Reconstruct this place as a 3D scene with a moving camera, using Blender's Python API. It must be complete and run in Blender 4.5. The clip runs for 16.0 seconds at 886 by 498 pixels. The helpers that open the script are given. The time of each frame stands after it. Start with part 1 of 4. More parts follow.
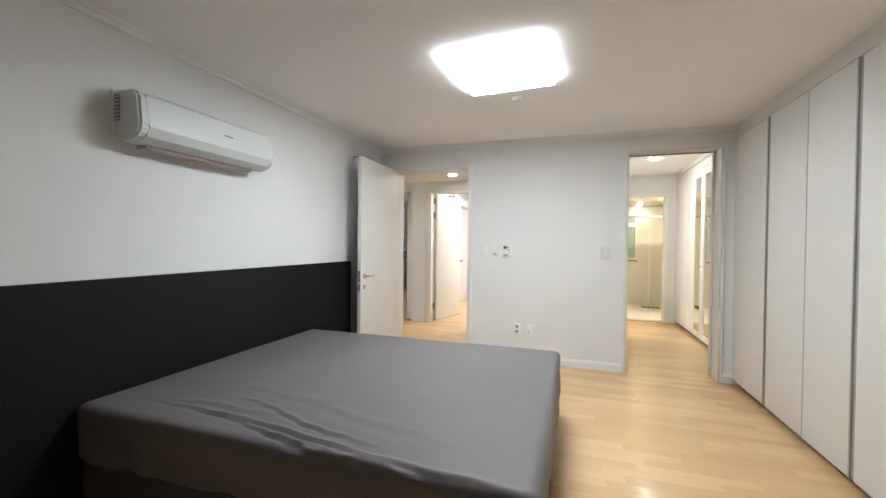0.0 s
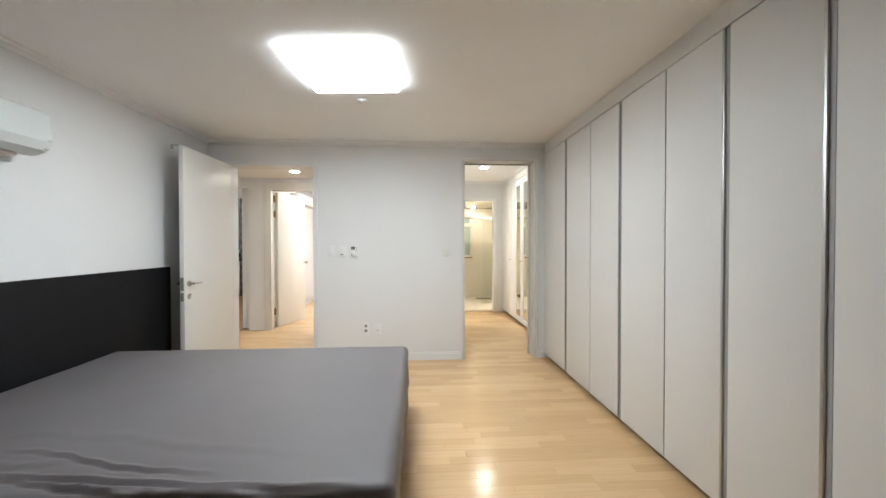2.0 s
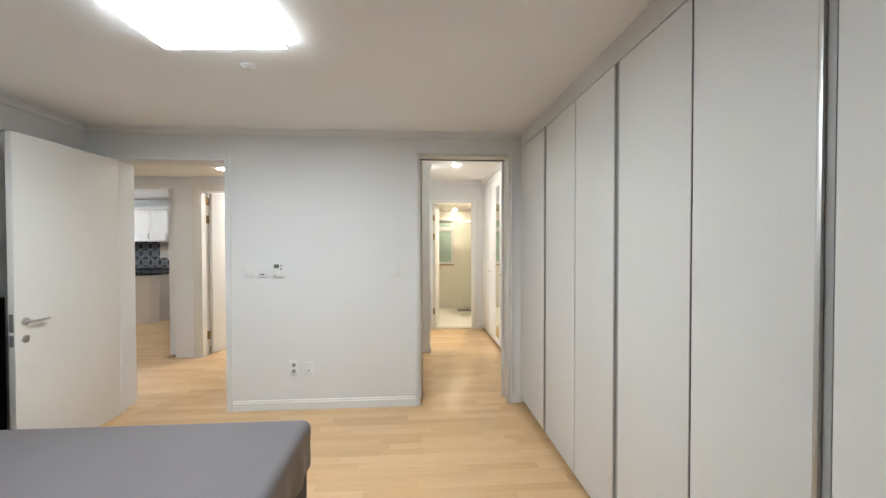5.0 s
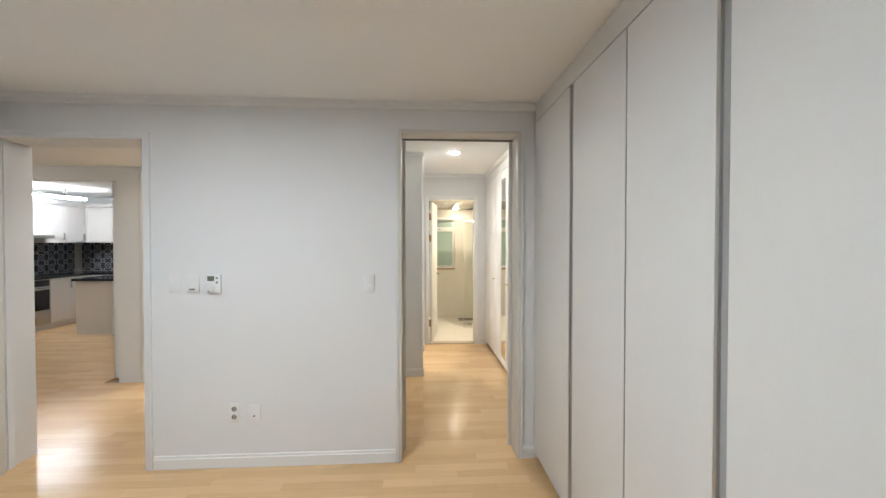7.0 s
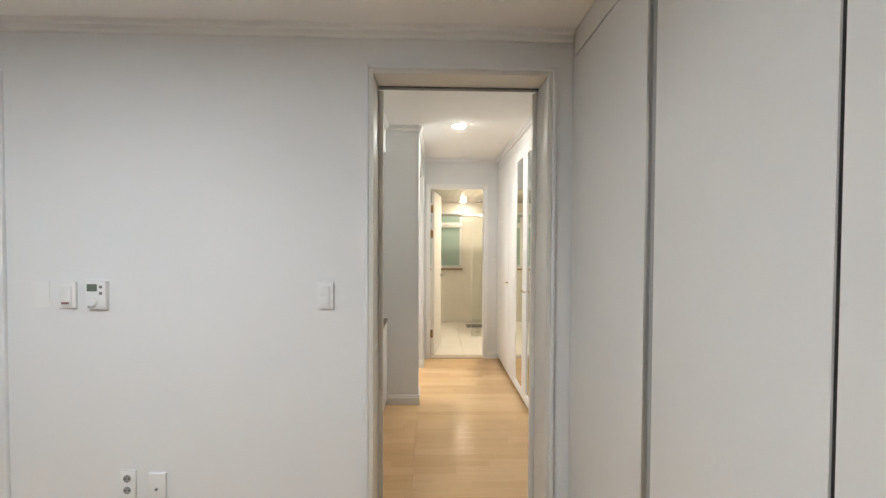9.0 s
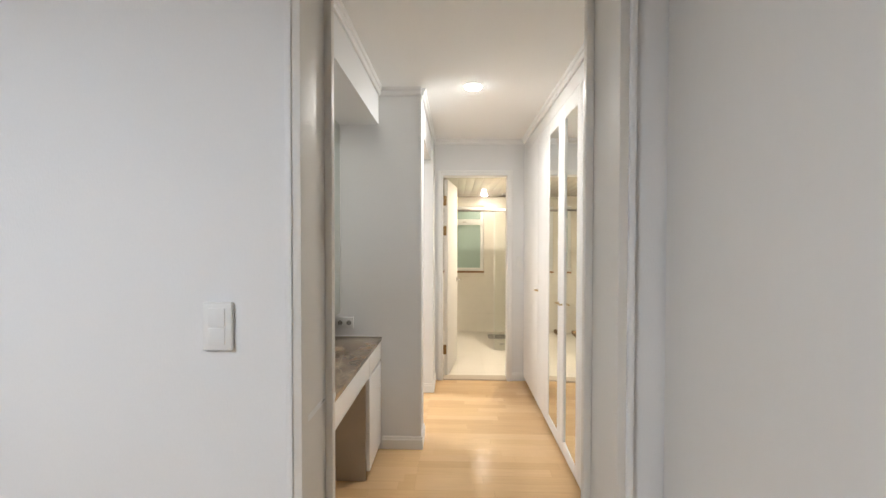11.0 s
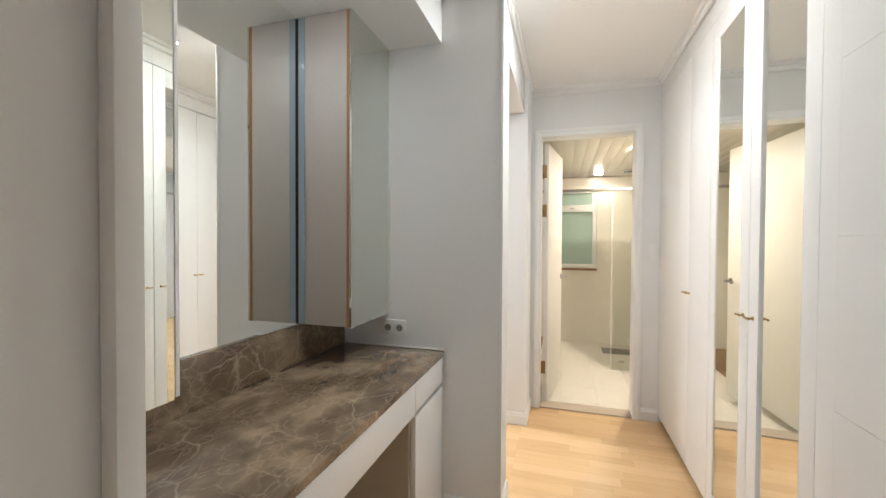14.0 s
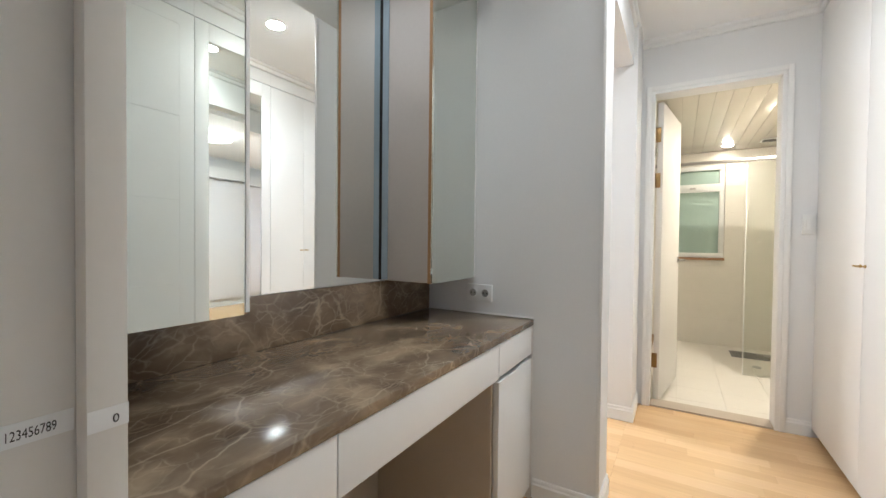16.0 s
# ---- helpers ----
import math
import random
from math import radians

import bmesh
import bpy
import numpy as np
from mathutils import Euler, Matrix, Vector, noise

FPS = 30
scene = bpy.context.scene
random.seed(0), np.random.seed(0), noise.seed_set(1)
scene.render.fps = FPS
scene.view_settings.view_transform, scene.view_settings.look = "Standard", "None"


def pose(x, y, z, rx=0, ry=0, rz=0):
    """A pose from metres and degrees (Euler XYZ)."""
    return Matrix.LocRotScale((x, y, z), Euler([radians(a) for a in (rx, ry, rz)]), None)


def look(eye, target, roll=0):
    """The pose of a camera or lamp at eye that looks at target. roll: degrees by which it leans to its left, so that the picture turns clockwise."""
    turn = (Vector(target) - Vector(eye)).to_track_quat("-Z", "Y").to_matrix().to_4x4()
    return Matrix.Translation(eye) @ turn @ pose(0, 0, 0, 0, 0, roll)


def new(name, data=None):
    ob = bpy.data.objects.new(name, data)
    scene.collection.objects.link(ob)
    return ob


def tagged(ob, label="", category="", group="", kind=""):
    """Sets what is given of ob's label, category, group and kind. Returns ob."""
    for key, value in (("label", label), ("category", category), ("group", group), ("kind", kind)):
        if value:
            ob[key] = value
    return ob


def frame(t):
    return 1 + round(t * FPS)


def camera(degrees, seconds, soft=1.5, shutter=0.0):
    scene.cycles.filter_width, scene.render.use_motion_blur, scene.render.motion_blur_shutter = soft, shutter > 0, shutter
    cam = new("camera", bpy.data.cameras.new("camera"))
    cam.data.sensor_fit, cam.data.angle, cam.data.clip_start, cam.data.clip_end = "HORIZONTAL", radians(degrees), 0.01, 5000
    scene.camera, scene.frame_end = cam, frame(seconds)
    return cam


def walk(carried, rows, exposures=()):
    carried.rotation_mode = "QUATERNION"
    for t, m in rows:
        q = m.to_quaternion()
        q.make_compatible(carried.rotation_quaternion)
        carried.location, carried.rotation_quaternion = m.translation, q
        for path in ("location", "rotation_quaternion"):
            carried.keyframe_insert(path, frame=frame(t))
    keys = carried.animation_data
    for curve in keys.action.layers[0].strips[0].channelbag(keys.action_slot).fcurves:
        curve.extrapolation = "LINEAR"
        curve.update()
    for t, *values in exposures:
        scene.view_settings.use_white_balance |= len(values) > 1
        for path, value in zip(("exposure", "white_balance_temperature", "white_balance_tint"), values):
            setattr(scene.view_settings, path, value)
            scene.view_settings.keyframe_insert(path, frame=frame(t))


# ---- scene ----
cam = camera(96.1, 16.0)
PATH = [
    (0, (0.28, 1.593, 1.268), (-0.343, 3.493, 1.239), 0.6),
    (0.5, (0.235, 1.574, 1.274), (-0.198, 3.526, 1.245), 0.4),
    (1, (0.227, 1.547, 1.277), (-0.006, 3.533, 1.248), 0.2),
    (1.5, (0.234, 1.536, 1.28), (0.201, 3.536, 1.249), 0.1),
    (2, (0.275, 1.547, 1.278), (0.402, 3.543, 1.249), -0.1),
    (2.5, (0.383, 1.592, 1.283), (0.565, 3.584, 1.251), -0.1),
    (3, (0.513, 1.648, 1.291), (0.689, 3.64, 1.259), -0.2),
    (3.5, (0.574, 1.766, 1.297), (0.742, 3.759, 1.263), -0.1),
    (4, (0.629, 1.988, 1.345), (0.79, 3.982, 1.31), -0.1),
    (6.5, (0.865, 3.046, 1.457), (0.99, 5.042, 1.427), 0.0),
    (7, (0.907, 3.261, 1.458), (1.026, 5.257, 1.425), 0.0),
    (7.5, (0.976, 3.498, 1.465), (1.078, 5.495, 1.428), 0.1),
    (8, (1.016, 3.694, 1.446), (1.101, 5.692, 1.41), 0.2),
    (8.5, (1.023, 3.924, 1.452), (1.097, 5.922, 1.411), 0.3),
    (9, (1.043, 4.112, 1.439), (1.107, 6.111, 1.397), 0.3),
    (11.5, (1.231, 5.09, 1.403), (1.102, 7.086, 1.369), 0.2),
    (12, (1.28, 5.236, 1.408), (1.07, 7.224, 1.374), 0.4),
    (12.5, (1.271, 5.376, 1.399), (0.983, 7.355, 1.363), 0.5),
    (13, (1.222, 5.53, 1.387), (0.86, 7.496, 1.349), 0.5),
    (13.5, (1.196, 5.651, 1.345), (0.753, 7.601, 1.308), 0.4),
    (14, (1.2, 5.806, 1.27), (0.626, 7.721, 1.235), 0.3),
    (14.5, (1.205, 5.888, 1.207), (0.473, 7.749, 1.172), 0.4),
    (15, (1.221, 5.916, 1.159), (0.374, 7.727, 1.124), 0.5),
    (15.5, (1.212, 5.938, 1.113), (0.283, 7.709, 1.079), 0.6),
    (16, (1.196, 5.946, 1.086), (0.177, 7.666, 1.048), 0.6),
]
walk(cam, [(t, look(eye, target, roll)) for t, eye, target, roll in PATH],
     exposures=((0, 0.2, 6500, 6), (4, 0.12, 6450, 6), (7, 0.06, 6350, 7), (9, -0.02, 6450, 8), (11.5, 0.08, 6300, 10), (13.5, 0.01, 6200, 9), (16, 0.06, 5850, 8)))

# ---- world and large lights ----
world = bpy.data.worlds.new("world")
scene.world = world
world.use_nodes = True
world.node_tree.nodes["Background"].inputs[0].default_value = (0.55, 0.62, 0.72, 1)
world.node_tree.nodes["Background"].inputs[1].default_value = 0.25
LAMP_BEDROOM, LAMP_DOWN, LAMP_SOFFIT, LAMP_HALL, LAMP_BATH, LAMP_KITCHEN = 45.0, 460.0, 190.0, 165.0, 1400.0, 65.0


# ---- materials ----
def mat(name, col, rough=0.5, metal=0.0, spec=0.5, grain=0.03, scale=60.0, bump=0.05, stretch=(1, 1, 1), big=0.03, coat=0.0):
    """A surface with fine grain, broad tone variation and relief, in world metres."""
    m = bpy.data.materials.new(name)
    m.use_nodes = True
    nt = m.node_tree
    n, l = nt.nodes, nt.links
    b = n["Principled BSDF"]
    b.inputs["Metallic"].default_value = metal
    b.inputs["Specular IOR Level"].default_value = spec
    b.inputs["Coat Weight"].default_value = coat
    b.inputs["Coat Roughness"].default_value = 0.12
    pos = n.new("ShaderNodeNewGeometry")
    mp = n.new("ShaderNodeMapping")
    mp.inputs["Scale"].default_value = stretch
    l.new(pos.outputs["Position"], mp.inputs["Vector"])
    fine = n.new("ShaderNodeTexNoise")
    fine.inputs["Scale"].default_value, fine.inputs["Detail"].default_value = scale, 4
    wide = n.new("ShaderNodeTexNoise")
    wide.inputs["Scale"].default_value, wide.inputs["Detail"].default_value = 1.7, 2
    l.new(mp.outputs[0], fine.inputs["Vector"])
    l.new(pos.outputs["Position"], wide.inputs["Vector"])
    s1 = n.new("ShaderNodeMath")
    s1.operation = "MULTIPLY_ADD"
    s1.inputs[1].default_value, s1.inputs[2].default_value = 2 * grain, 1 - grain - big
    l.new(fine.outputs["Fac"], s1.inputs[0])
    s2 = n.new("ShaderNodeMath")
    s2.operation = "MULTIPLY_ADD"
    s2.inputs[1].default_value = 2 * big
    l.new(wide.outputs["Fac"], s2.inputs[0])
    l.new(s1.outputs[0], s2.inputs[2])
    mix = n.new("ShaderNodeVectorMath")
    mix.operation = "SCALE"
    mix.inputs[0].default_value = col
    l.new(s2.outputs[0], mix.inputs["Scale"])
    l.new(mix.outputs[0], b.inputs["Base Color"])
    r = n.new("ShaderNodeMath")
    r.operation = "MULTIPLY_ADD"
    r.inputs[1].default_value, r.inputs[2].default_value = 0.12, max(rough - 0.06, 0)
    l.new(wide.outputs["Fac"], r.inputs[0])
    l.new(r.outputs[0], b.inputs["Roughness"])
    if bump:
        bp = n.new("ShaderNodeBump")
        bp.inputs["Strength"].default_value, bp.inputs["Distance"].default_value = bump, 0.004
        l.new(fine.outputs["Fac"], bp.inputs["Height"])
        l.new(bp.outputs[0], b.inputs["Normal"])
    return m


def glow(name, col, strength):
    m = bpy.data.materials.new(name)
    m.use_nodes = True
    b = m.node_tree.nodes["Principled BSDF"]
    b.inputs["Base Color"].default_value = (0.9, 0.9, 0.9, 1)
    b.inputs["Emission Color"].default_value = (*col, 1)
    b.inputs["Emission Strength"].default_value = strength
    return m


def plain(name, col, rough, metal=0.0, trans=0.0, ior=1.45):
    m = bpy.data.materials.new(name)
    m.use_nodes = True
    b = m.node_tree.nodes["Principled BSDF"]
    b.inputs["Base Color"].default_value = (*col, 1)
    b.inputs["Roughness"].default_value = rough
    b.inputs["Metallic"].default_value = metal
    b.inputs["Transmission Weight"].default_value = trans
    b.inputs["IOR"].default_value = ior
    return m


def wood_floor(name, per_object):
    """Light oiled beech boards: each board has its own tone, with streaks along x."""
    m = mat(name, (0.68, 0.455, 0.24), 0.195, 0, 0.45, 0.1, 34, 0.0, (0.12, 1.6, 1), 0.05, 0.0)
    n, l = m.node_tree.nodes, m.node_tree.links
    b = n["Principled BSDF"]
    link = b.inputs["Base Color"].links[0]
    src = link.from_socket
    if per_object:
        rnd = n.new("ShaderNodeObjectInfo").outputs["Random"]
    else:
        rnd = n.new("ShaderNodeNewGeometry").outputs["Random Per Island"]
    ramp = n.new("ShaderNodeValToRGB")
    e = ramp.color_ramp.elements
    e[0].color, e[1].color = (0.93, 0.91, 0.87, 1), (1.07, 1.09, 1.12, 1)
    mid = e.new(0.5)
    mid.color = (1.0, 0.99, 0.97, 1)
    l.new(rnd, ramp.inputs[0])
    mul = n.new("ShaderNodeVectorMath")
    mul.operation = "MULTIPLY"
    l.new(src, mul.inputs[0])
    l.new(ramp.outputs[0], mul.inputs[1])
    l.new(mul.outputs[0], b.inputs["Base Color"])
    return m


def marble(name):
    """Brown emperador marble with pale crackled veins."""
    m = bpy.data.materials.new(name)
    m.use_nodes = True
    n, l = m.node_tree.nodes, m.node_tree.links
    b = n["Principled BSDF"]
    pos = n.new("ShaderNodeNewGeometry")
    warp = n.new("ShaderNodeTexNoise")
    warp.inputs["Scale"].default_value, warp.inputs["Detail"].default_value = 5, 5
    l.new(pos.outputs["Position"], warp.inputs["Vector"])
    add = n.new("ShaderNodeVectorMath")
    add.operation = "MULTIPLY_ADD"
    add.inputs[1].default_value = (0.1, 0.1, 0.1)
    l.new(warp.outputs["Color"], add.inputs[0])
    mp = n.new("ShaderNodeMapping")
    mp.inputs["Rotation"].default_value = (0, 0, 0.35)
    mp.inputs["Scale"].default_value = (1.0, 0.62, 0.9)
    l.new(pos.outputs["Position"], mp.inputs["Vector"])
    l.new(mp.outputs[0], add.inputs[2])
    base = n.new("ShaderNodeTexNoise")
    base.inputs["Scale"].default_value, base.inputs["Detail"].default_value = 9, 9
    l.new(add.outputs[0], base.inputs["Vector"])
    ramp = n.new("ShaderNodeValToRGB")
    e = ramp.color_ramp.elements
    e[0].position, e[0].color = 0.34, (0.105, 0.072, 0.047, 1)
    e[1].position, e[1].color = 0.68, (0.35, 0.26, 0.17, 1)
    mid = e.new(0.52)
    mid.color = (0.19, 0.135, 0.087, 1)
    l.new(base.outputs["Fac"], ramp.inputs[0])
    out = ramp.outputs[0]
    for sc, width, amount in ((7, 0.025, 0.4), (15, 0.03, 0.26), (34, 0.08, 0.22)):
        v = n.new("ShaderNodeTexVoronoi")
        v.feature = "DISTANCE_TO_EDGE"
        v.inputs["Scale"].default_value = sc
        l.new(add.outputs[0], v.inputs["Vector"])
        vr = n.new("ShaderNodeMapRange")
        vr.inputs["From Min"].default_value, vr.inputs["From Max"].default_value = 0.0, width
        vr.inputs["To Min"].default_value, vr.inputs["To Max"].default_value = amount, 0
        l.new(v.outputs["Distance"], vr.inputs["Value"])
        breaks = n.new("ShaderNodeTexNoise")
        breaks.inputs["Scale"].default_value = sc * 0.6
        l.new(pos.outputs["Position"], breaks.inputs["Vector"])
        mr = n.new("ShaderNodeMapRange")
        mr.inputs["From Min"].default_value, mr.inputs["From Max"].default_value = 0.42, 0.6
        l.new(breaks.outputs["Fac"], mr.inputs["Value"])
        f = n.new("ShaderNodeMath")
        f.operation = "MULTIPLY"
        l.new(vr.outputs[0], f.inputs[0])
        l.new(mr.outputs[0], f.inputs[1])
        mx = n.new("ShaderNodeMix")
        mx.data_type = "RGBA"
        mx.inputs["B"].default_value = (0.6, 0.48, 0.34, 1)
        l.new(f.outputs[0], mx.inputs["Factor"])
        l.new(out, mx.inputs["A"])
        out = mx.outputs["Result"]
    l.new(out, b.inputs["Base Color"])
    b.inputs["Roughness"].default_value = 0.13
    return m


WALL = mat("wallpaper", (0.775, 0.78, 0.785), 0.75, 0, 0.25, 0.02, 220, 0.12, (1, 1, 0.35), 0.015)
DIMWALL = mat("bounce_cut_grey", (0.1, 0.1, 0.105), 0.75, 0, 0.25, 0.03, 220, 0.12)
CEIL = mat("ceiling_paper", (0.9, 0.9, 0.895), 0.8, 0, 0.2, 0.02, 180, 0.1)
TRIM = mat("white_trim", (0.83, 0.83, 0.825), 0.42, 0, 0.4, 0.01, 90, 0.02)
CASING = mat("grey_white_casing", (0.78, 0.785, 0.79), 0.45, 0, 0.4, 0.02, 90, 0.03)
LINING = mat("ivory_grey_lining", (0.71, 0.685, 0.64), 0.45, 0, 0.4, 0.02, 90, 0.03)
JAMB = mat("ivory_casing", (0.74, 0.72, 0.68), 0.45, 0, 0.4, 0.02, 90, 0.03)
DOORW = mat("door_white", (0.77, 0.755, 0.725), 0.4, 0, 0.4, 0.012, 80, 0.02, (1, 1, 0.1))
PANEL = mat("wardrobe_white", (0.72, 0.71, 0.69), 0.55, 0, 0.45, 0.01, 70, 0.015, (1, 1, 0.15))
CLOSET = mat("closet_white", (0.82, 0.82, 0.815), 0.33, 0, 0.45, 0.01, 70, 0.015)
ALU = mat("anodised_aluminium", (0.5, 0.5, 0.49), 0.38, 0.85, 0.5, 0.03, 200, 0.02, (1, 1, 0.02))
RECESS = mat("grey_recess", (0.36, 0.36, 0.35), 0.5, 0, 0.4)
# Near-black for print and for the shade inside door gaps and grooves.
GAP = mat("shade_and_ink_black", (0.03, 0.028, 0.026), 0.8, 0, 0.2)
# Wood brown darkened in the colour for the shade under the doors.
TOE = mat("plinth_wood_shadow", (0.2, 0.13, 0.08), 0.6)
HEAD = mat("charcoal_board", (0.008, 0.008, 0.009), 0.7, 0, 0.2, 0.06, 120, 0.05)
SHEET = mat("grey_sheet", (0.138, 0.125, 0.131), 0.5, 0, 0.5, 0.05, 420, 0.15)
BASE = mat("bed_base_fabric", (0.1, 0.1, 0.105), 0.9, 0, 0.1, 0.06, 350, 0.25)
PLASTIC = mat("white_plastic", (0.8, 0.805, 0.8), 0.35, 0, 0.45, 0.005, 90, 0)
ACW = mat("air_conditioner_white", (0.66, 0.69, 0.685), 0.38, 0, 0.45, 0.01, 60, 0)
GREYP = mat("grey_plastic", (0.2, 0.2, 0.2), 0.5)
LABELG = mat("label_grey", (0.17, 0.17, 0.17), 0.5)
BEIGEP = mat("beige_plastic", (0.45, 0.38, 0.34), 0.5)
LCD = mat("lcd", (0.16, 0.18, 0.15), 0.25)
STEEL = mat("satin_steel", (0.48, 0.46, 0.44), 0.28, 1.0, 0.5, 0.03, 200, 0.01)
BRASS = mat("brass", (0.5, 0.34, 0.13), 0.35, 1.0, 0.5, 0.08, 150, 0.03)
HINGE = mat("bronze", (0.3, 0.19, 0.08), 0.4, 0.9, 0.5, 0.08, 150, 0.03)
COPPER = mat("wood_edge", (0.33, 0.18, 0.08), 0.5, 0, 0.4, 0.1, 90, 0.05)
MARBLE = marble("emperador_marble")
MIRROR = plain("mirror", (0.9, 0.92, 0.9), 0.0, 1.0)
CABMIRROR = plain("grey_green_mirror", (0.75, 0.785, 0.74), 0.0, 1.0)
GLASS = plain("clear_glass", (0.95, 0.98, 0.96), 0.0, 0, 1.0, 1.15)
FROST = mat("frosted_pane", (0.38, 0.5, 0.45), 0.35, 0, 0.4, 0.02, 300, 0.05)
TINT = mat("blue_grey_glass_strip", (0.3, 0.36, 0.4), 0.15, 0, 0.5, 0.02, 40, 0)
BEIGE = mat("beige_board", (0.5, 0.42, 0.33), 0.5)
TILE = mat("beige_wall_tile", (0.78, 0.745, 0.67), 0.22, 0, 0.5, 0.03, 14, 0.01, (1, 1, 1), 0.05)
FTILE = mat("beige_floor_tile", (0.76, 0.72, 0.65), 0.36, 0, 0.5, 0.04, 40, 0.02, (1, 1, 1), 0.05)
GROUT = mat("grout", (0.7, 0.66, 0.59), 0.8)
BATHCEIL = mat("bath_ceiling_slat", (0.78, 0.74, 0.66), 0.15, 0, 0.5, 0.01, 60, 0)
PVC = mat("white_pvc", (0.75, 0.76, 0.74), 0.35)
KWHITE = mat("kitchen_white", (0.74, 0.72, 0.71), 0.35)
CABSIDE = mat("beige_laminate", (0.47, 0.425, 0.38), 0.45)
KISLAND = mat("kitchen_island_white", (0.7, 0.66, 0.62), 0.4)
KTOP = mat("black_granite", (0.012, 0.013, 0.018), 0.15, 0, 0.5, 0.3, 300, 0)
KTILE = mat("dark_pattern_tile", (0.05, 0.055, 0.07), 0.25, 0, 0.5, 0.1, 60, 0)
KPAT = mat("pale_tile_print", (0.42, 0.43, 0.44), 0.3)
BLACKG = plain("black_glass", (0.01, 0.01, 0.012), 0.06)
SLAB = mat("floor_bed", (0.3, 0.2, 0.11), 0.7)
CURTAIN = mat("white_blind", (0.8, 0.79, 0.82), 0.7)
BLUEPANE = plain("dusk_window", (0.16, 0.5, 0.65), 0.15)
WOOD1, WOOD2 = wood_floor("beech_board", True), wood_floor("beech_boards", False)
L_BED = glow("panel_diffuser", (0.93, 0.985, 1.05), LAMP_BEDROOM)
L_ROOM = glow("room_shade", (1.0, 0.98, 0.97), 95.0)
L_SOFFIT = glow("soffit_disc", (0.97, 0.98, 1.0), LAMP_SOFFIT)
L_EDGE = glow("housing_glow", (0.93, 0.985, 1.05), 1.5)
L_BATH2 = glow("shower_disc", (1.0, 0.86, 0.67), 190.0)
L_HALL = glow("hall_disc", (1.0, 0.94, 0.85), LAMP_HALL)
L_DOWN = glow("downlight_disc", (1.0, 0.97, 0.9), LAMP_DOWN)
L_BATH = glow("added_bath_disc", (1.0, 0.86, 0.67), LAMP_BATH)
L_KIT = glow("kitchen_tube", (0.93, 0.96, 1.0), LAMP_KITCHEN)


# ---- mesh helpers ----
def box(bm, x0, x1, y0, y1, z0, z1, bev=0.0, seg=2):
    """Add a box between two corners to bm, its edges rounded by bev."""
    r = bmesh.ops.create_cube(bm, size=1.0)["verts"]
    for v in r:
        v.co = Vector((x0 + (v.co.x + 0.5) * (x1 - x0), y0 + (v.co.y + 0.5) * (y1 - y0), z0 + (v.co.z + 0.5) * (z1 - z0)))
    if bev:
        es = {e for v in r for e in v.link_edges}
        bmesh.ops.bevel(bm, geom=list(es), offset=bev, segments=seg, affect="EDGES", profile=0.6)
    return bm


def cyl(bm, p, q, r0, r1=None, n=24):
    """Add a rod or cone from p to q."""
    p, q = Vector(p), Vector(q)
    d = q - p
    m = Matrix.Translation((p + q) / 2) @ d.to_track_quat("Z", "Y").to_matrix().to_4x4()
    bmesh.ops.create_cone(bm, cap_ends=True, segments=n, radius1=r0, radius2=r0 if r1 is None else r1, depth=d.length, matrix=m)
    return bm


def prism(bm, pts, axis, a, b):
    """Extrude a closed outline along an axis from a to b. Outline axes: y -> (x, z), x -> (y, z), z -> (x, y)."""
    def at(u, v, w):
        return {"y": (u, w, v), "x": (w, u, v), "z": (u, v, w)}[axis]
    lo = [bm.verts.new(at(u, v, a)) for u, v in pts]
    hi = [bm.verts.new(at(u, v, b)) for u, v in pts]
    bm.faces.new(lo)
    bm.faces.new(hi[::-1])
    for i in range(len(pts)):
        j = (i + 1) % len(pts)
        bm.faces.new((lo[j], lo[i], hi[i], hi[j]))
    bmesh.ops.recalc_face_normals(bm, faces=bm.faces)
    return bm


def mesh(name, bm, material, smooth=True):
    me = bpy.data.meshes.new(name)
    bm.normal_update()
    bm.to_mesh(me)
    bm.free()
    me.materials.append(material)
    if smooth:
        me.polygons.foreach_set("use_smooth", [p.area < 0.003 for p in me.polygons])
        me.set_sharp_from_angle(angle=radians(20))
    return me


def part(name, bm, material, parent, label=""):
    ob = new(name, mesh(name, bm, material))
    ob.parent = parent
    if parent is not None:
        ob.matrix_parent_inverse = parent.matrix_basis.inverted()
    return tagged(ob, label)


def thing(name, label, category, at, group=""):
    """An empty at the base of a thing; its parts are given in world metres."""
    ob = new(name)
    ob.location = at
    ob.empty_display_size = 0.05
    bpy.context.view_layer.update()
    return tagged(ob, label, category, group)


def solid(name, bm, material, label, category, kind="", group=""):
    return tagged(new(name, mesh(name, bm, material)), label, category, group, kind)


def B(*a, **k):
    return box(bmesh.new(), *a, **k)


def C(*a, **k):
    return cyl(bmesh.new(), *a, **k)


def struct(name, boxes, material, label, category="wall"):
    bm = bmesh.new()
    for b in boxes:
        box(bm, *b)
    return solid(name, bm, material, label, category, "structure")


# ---- the plan, in metres ----
XW, XE, XWALL = -1.93, 1.68, 2.3
YS, YN = -0.9, 5.9
H = 2.38
HDR = 2.43     # dressing room ceiling
YD = 6.088     # dressing side of the north wall
YH = 6.14      # hall side of the north wall
D1, D2 = (-1.73, -0.84), (0.79, 1.565)
D1T, D2T = 2.11, 2.175
XC = 1.86      # dressing closet fronts
YB = 8.94      # bathroom wall
BD = (1.045, 1.695)
BDT = 2.07
HALLY, HALLH = 7.57, 2.24
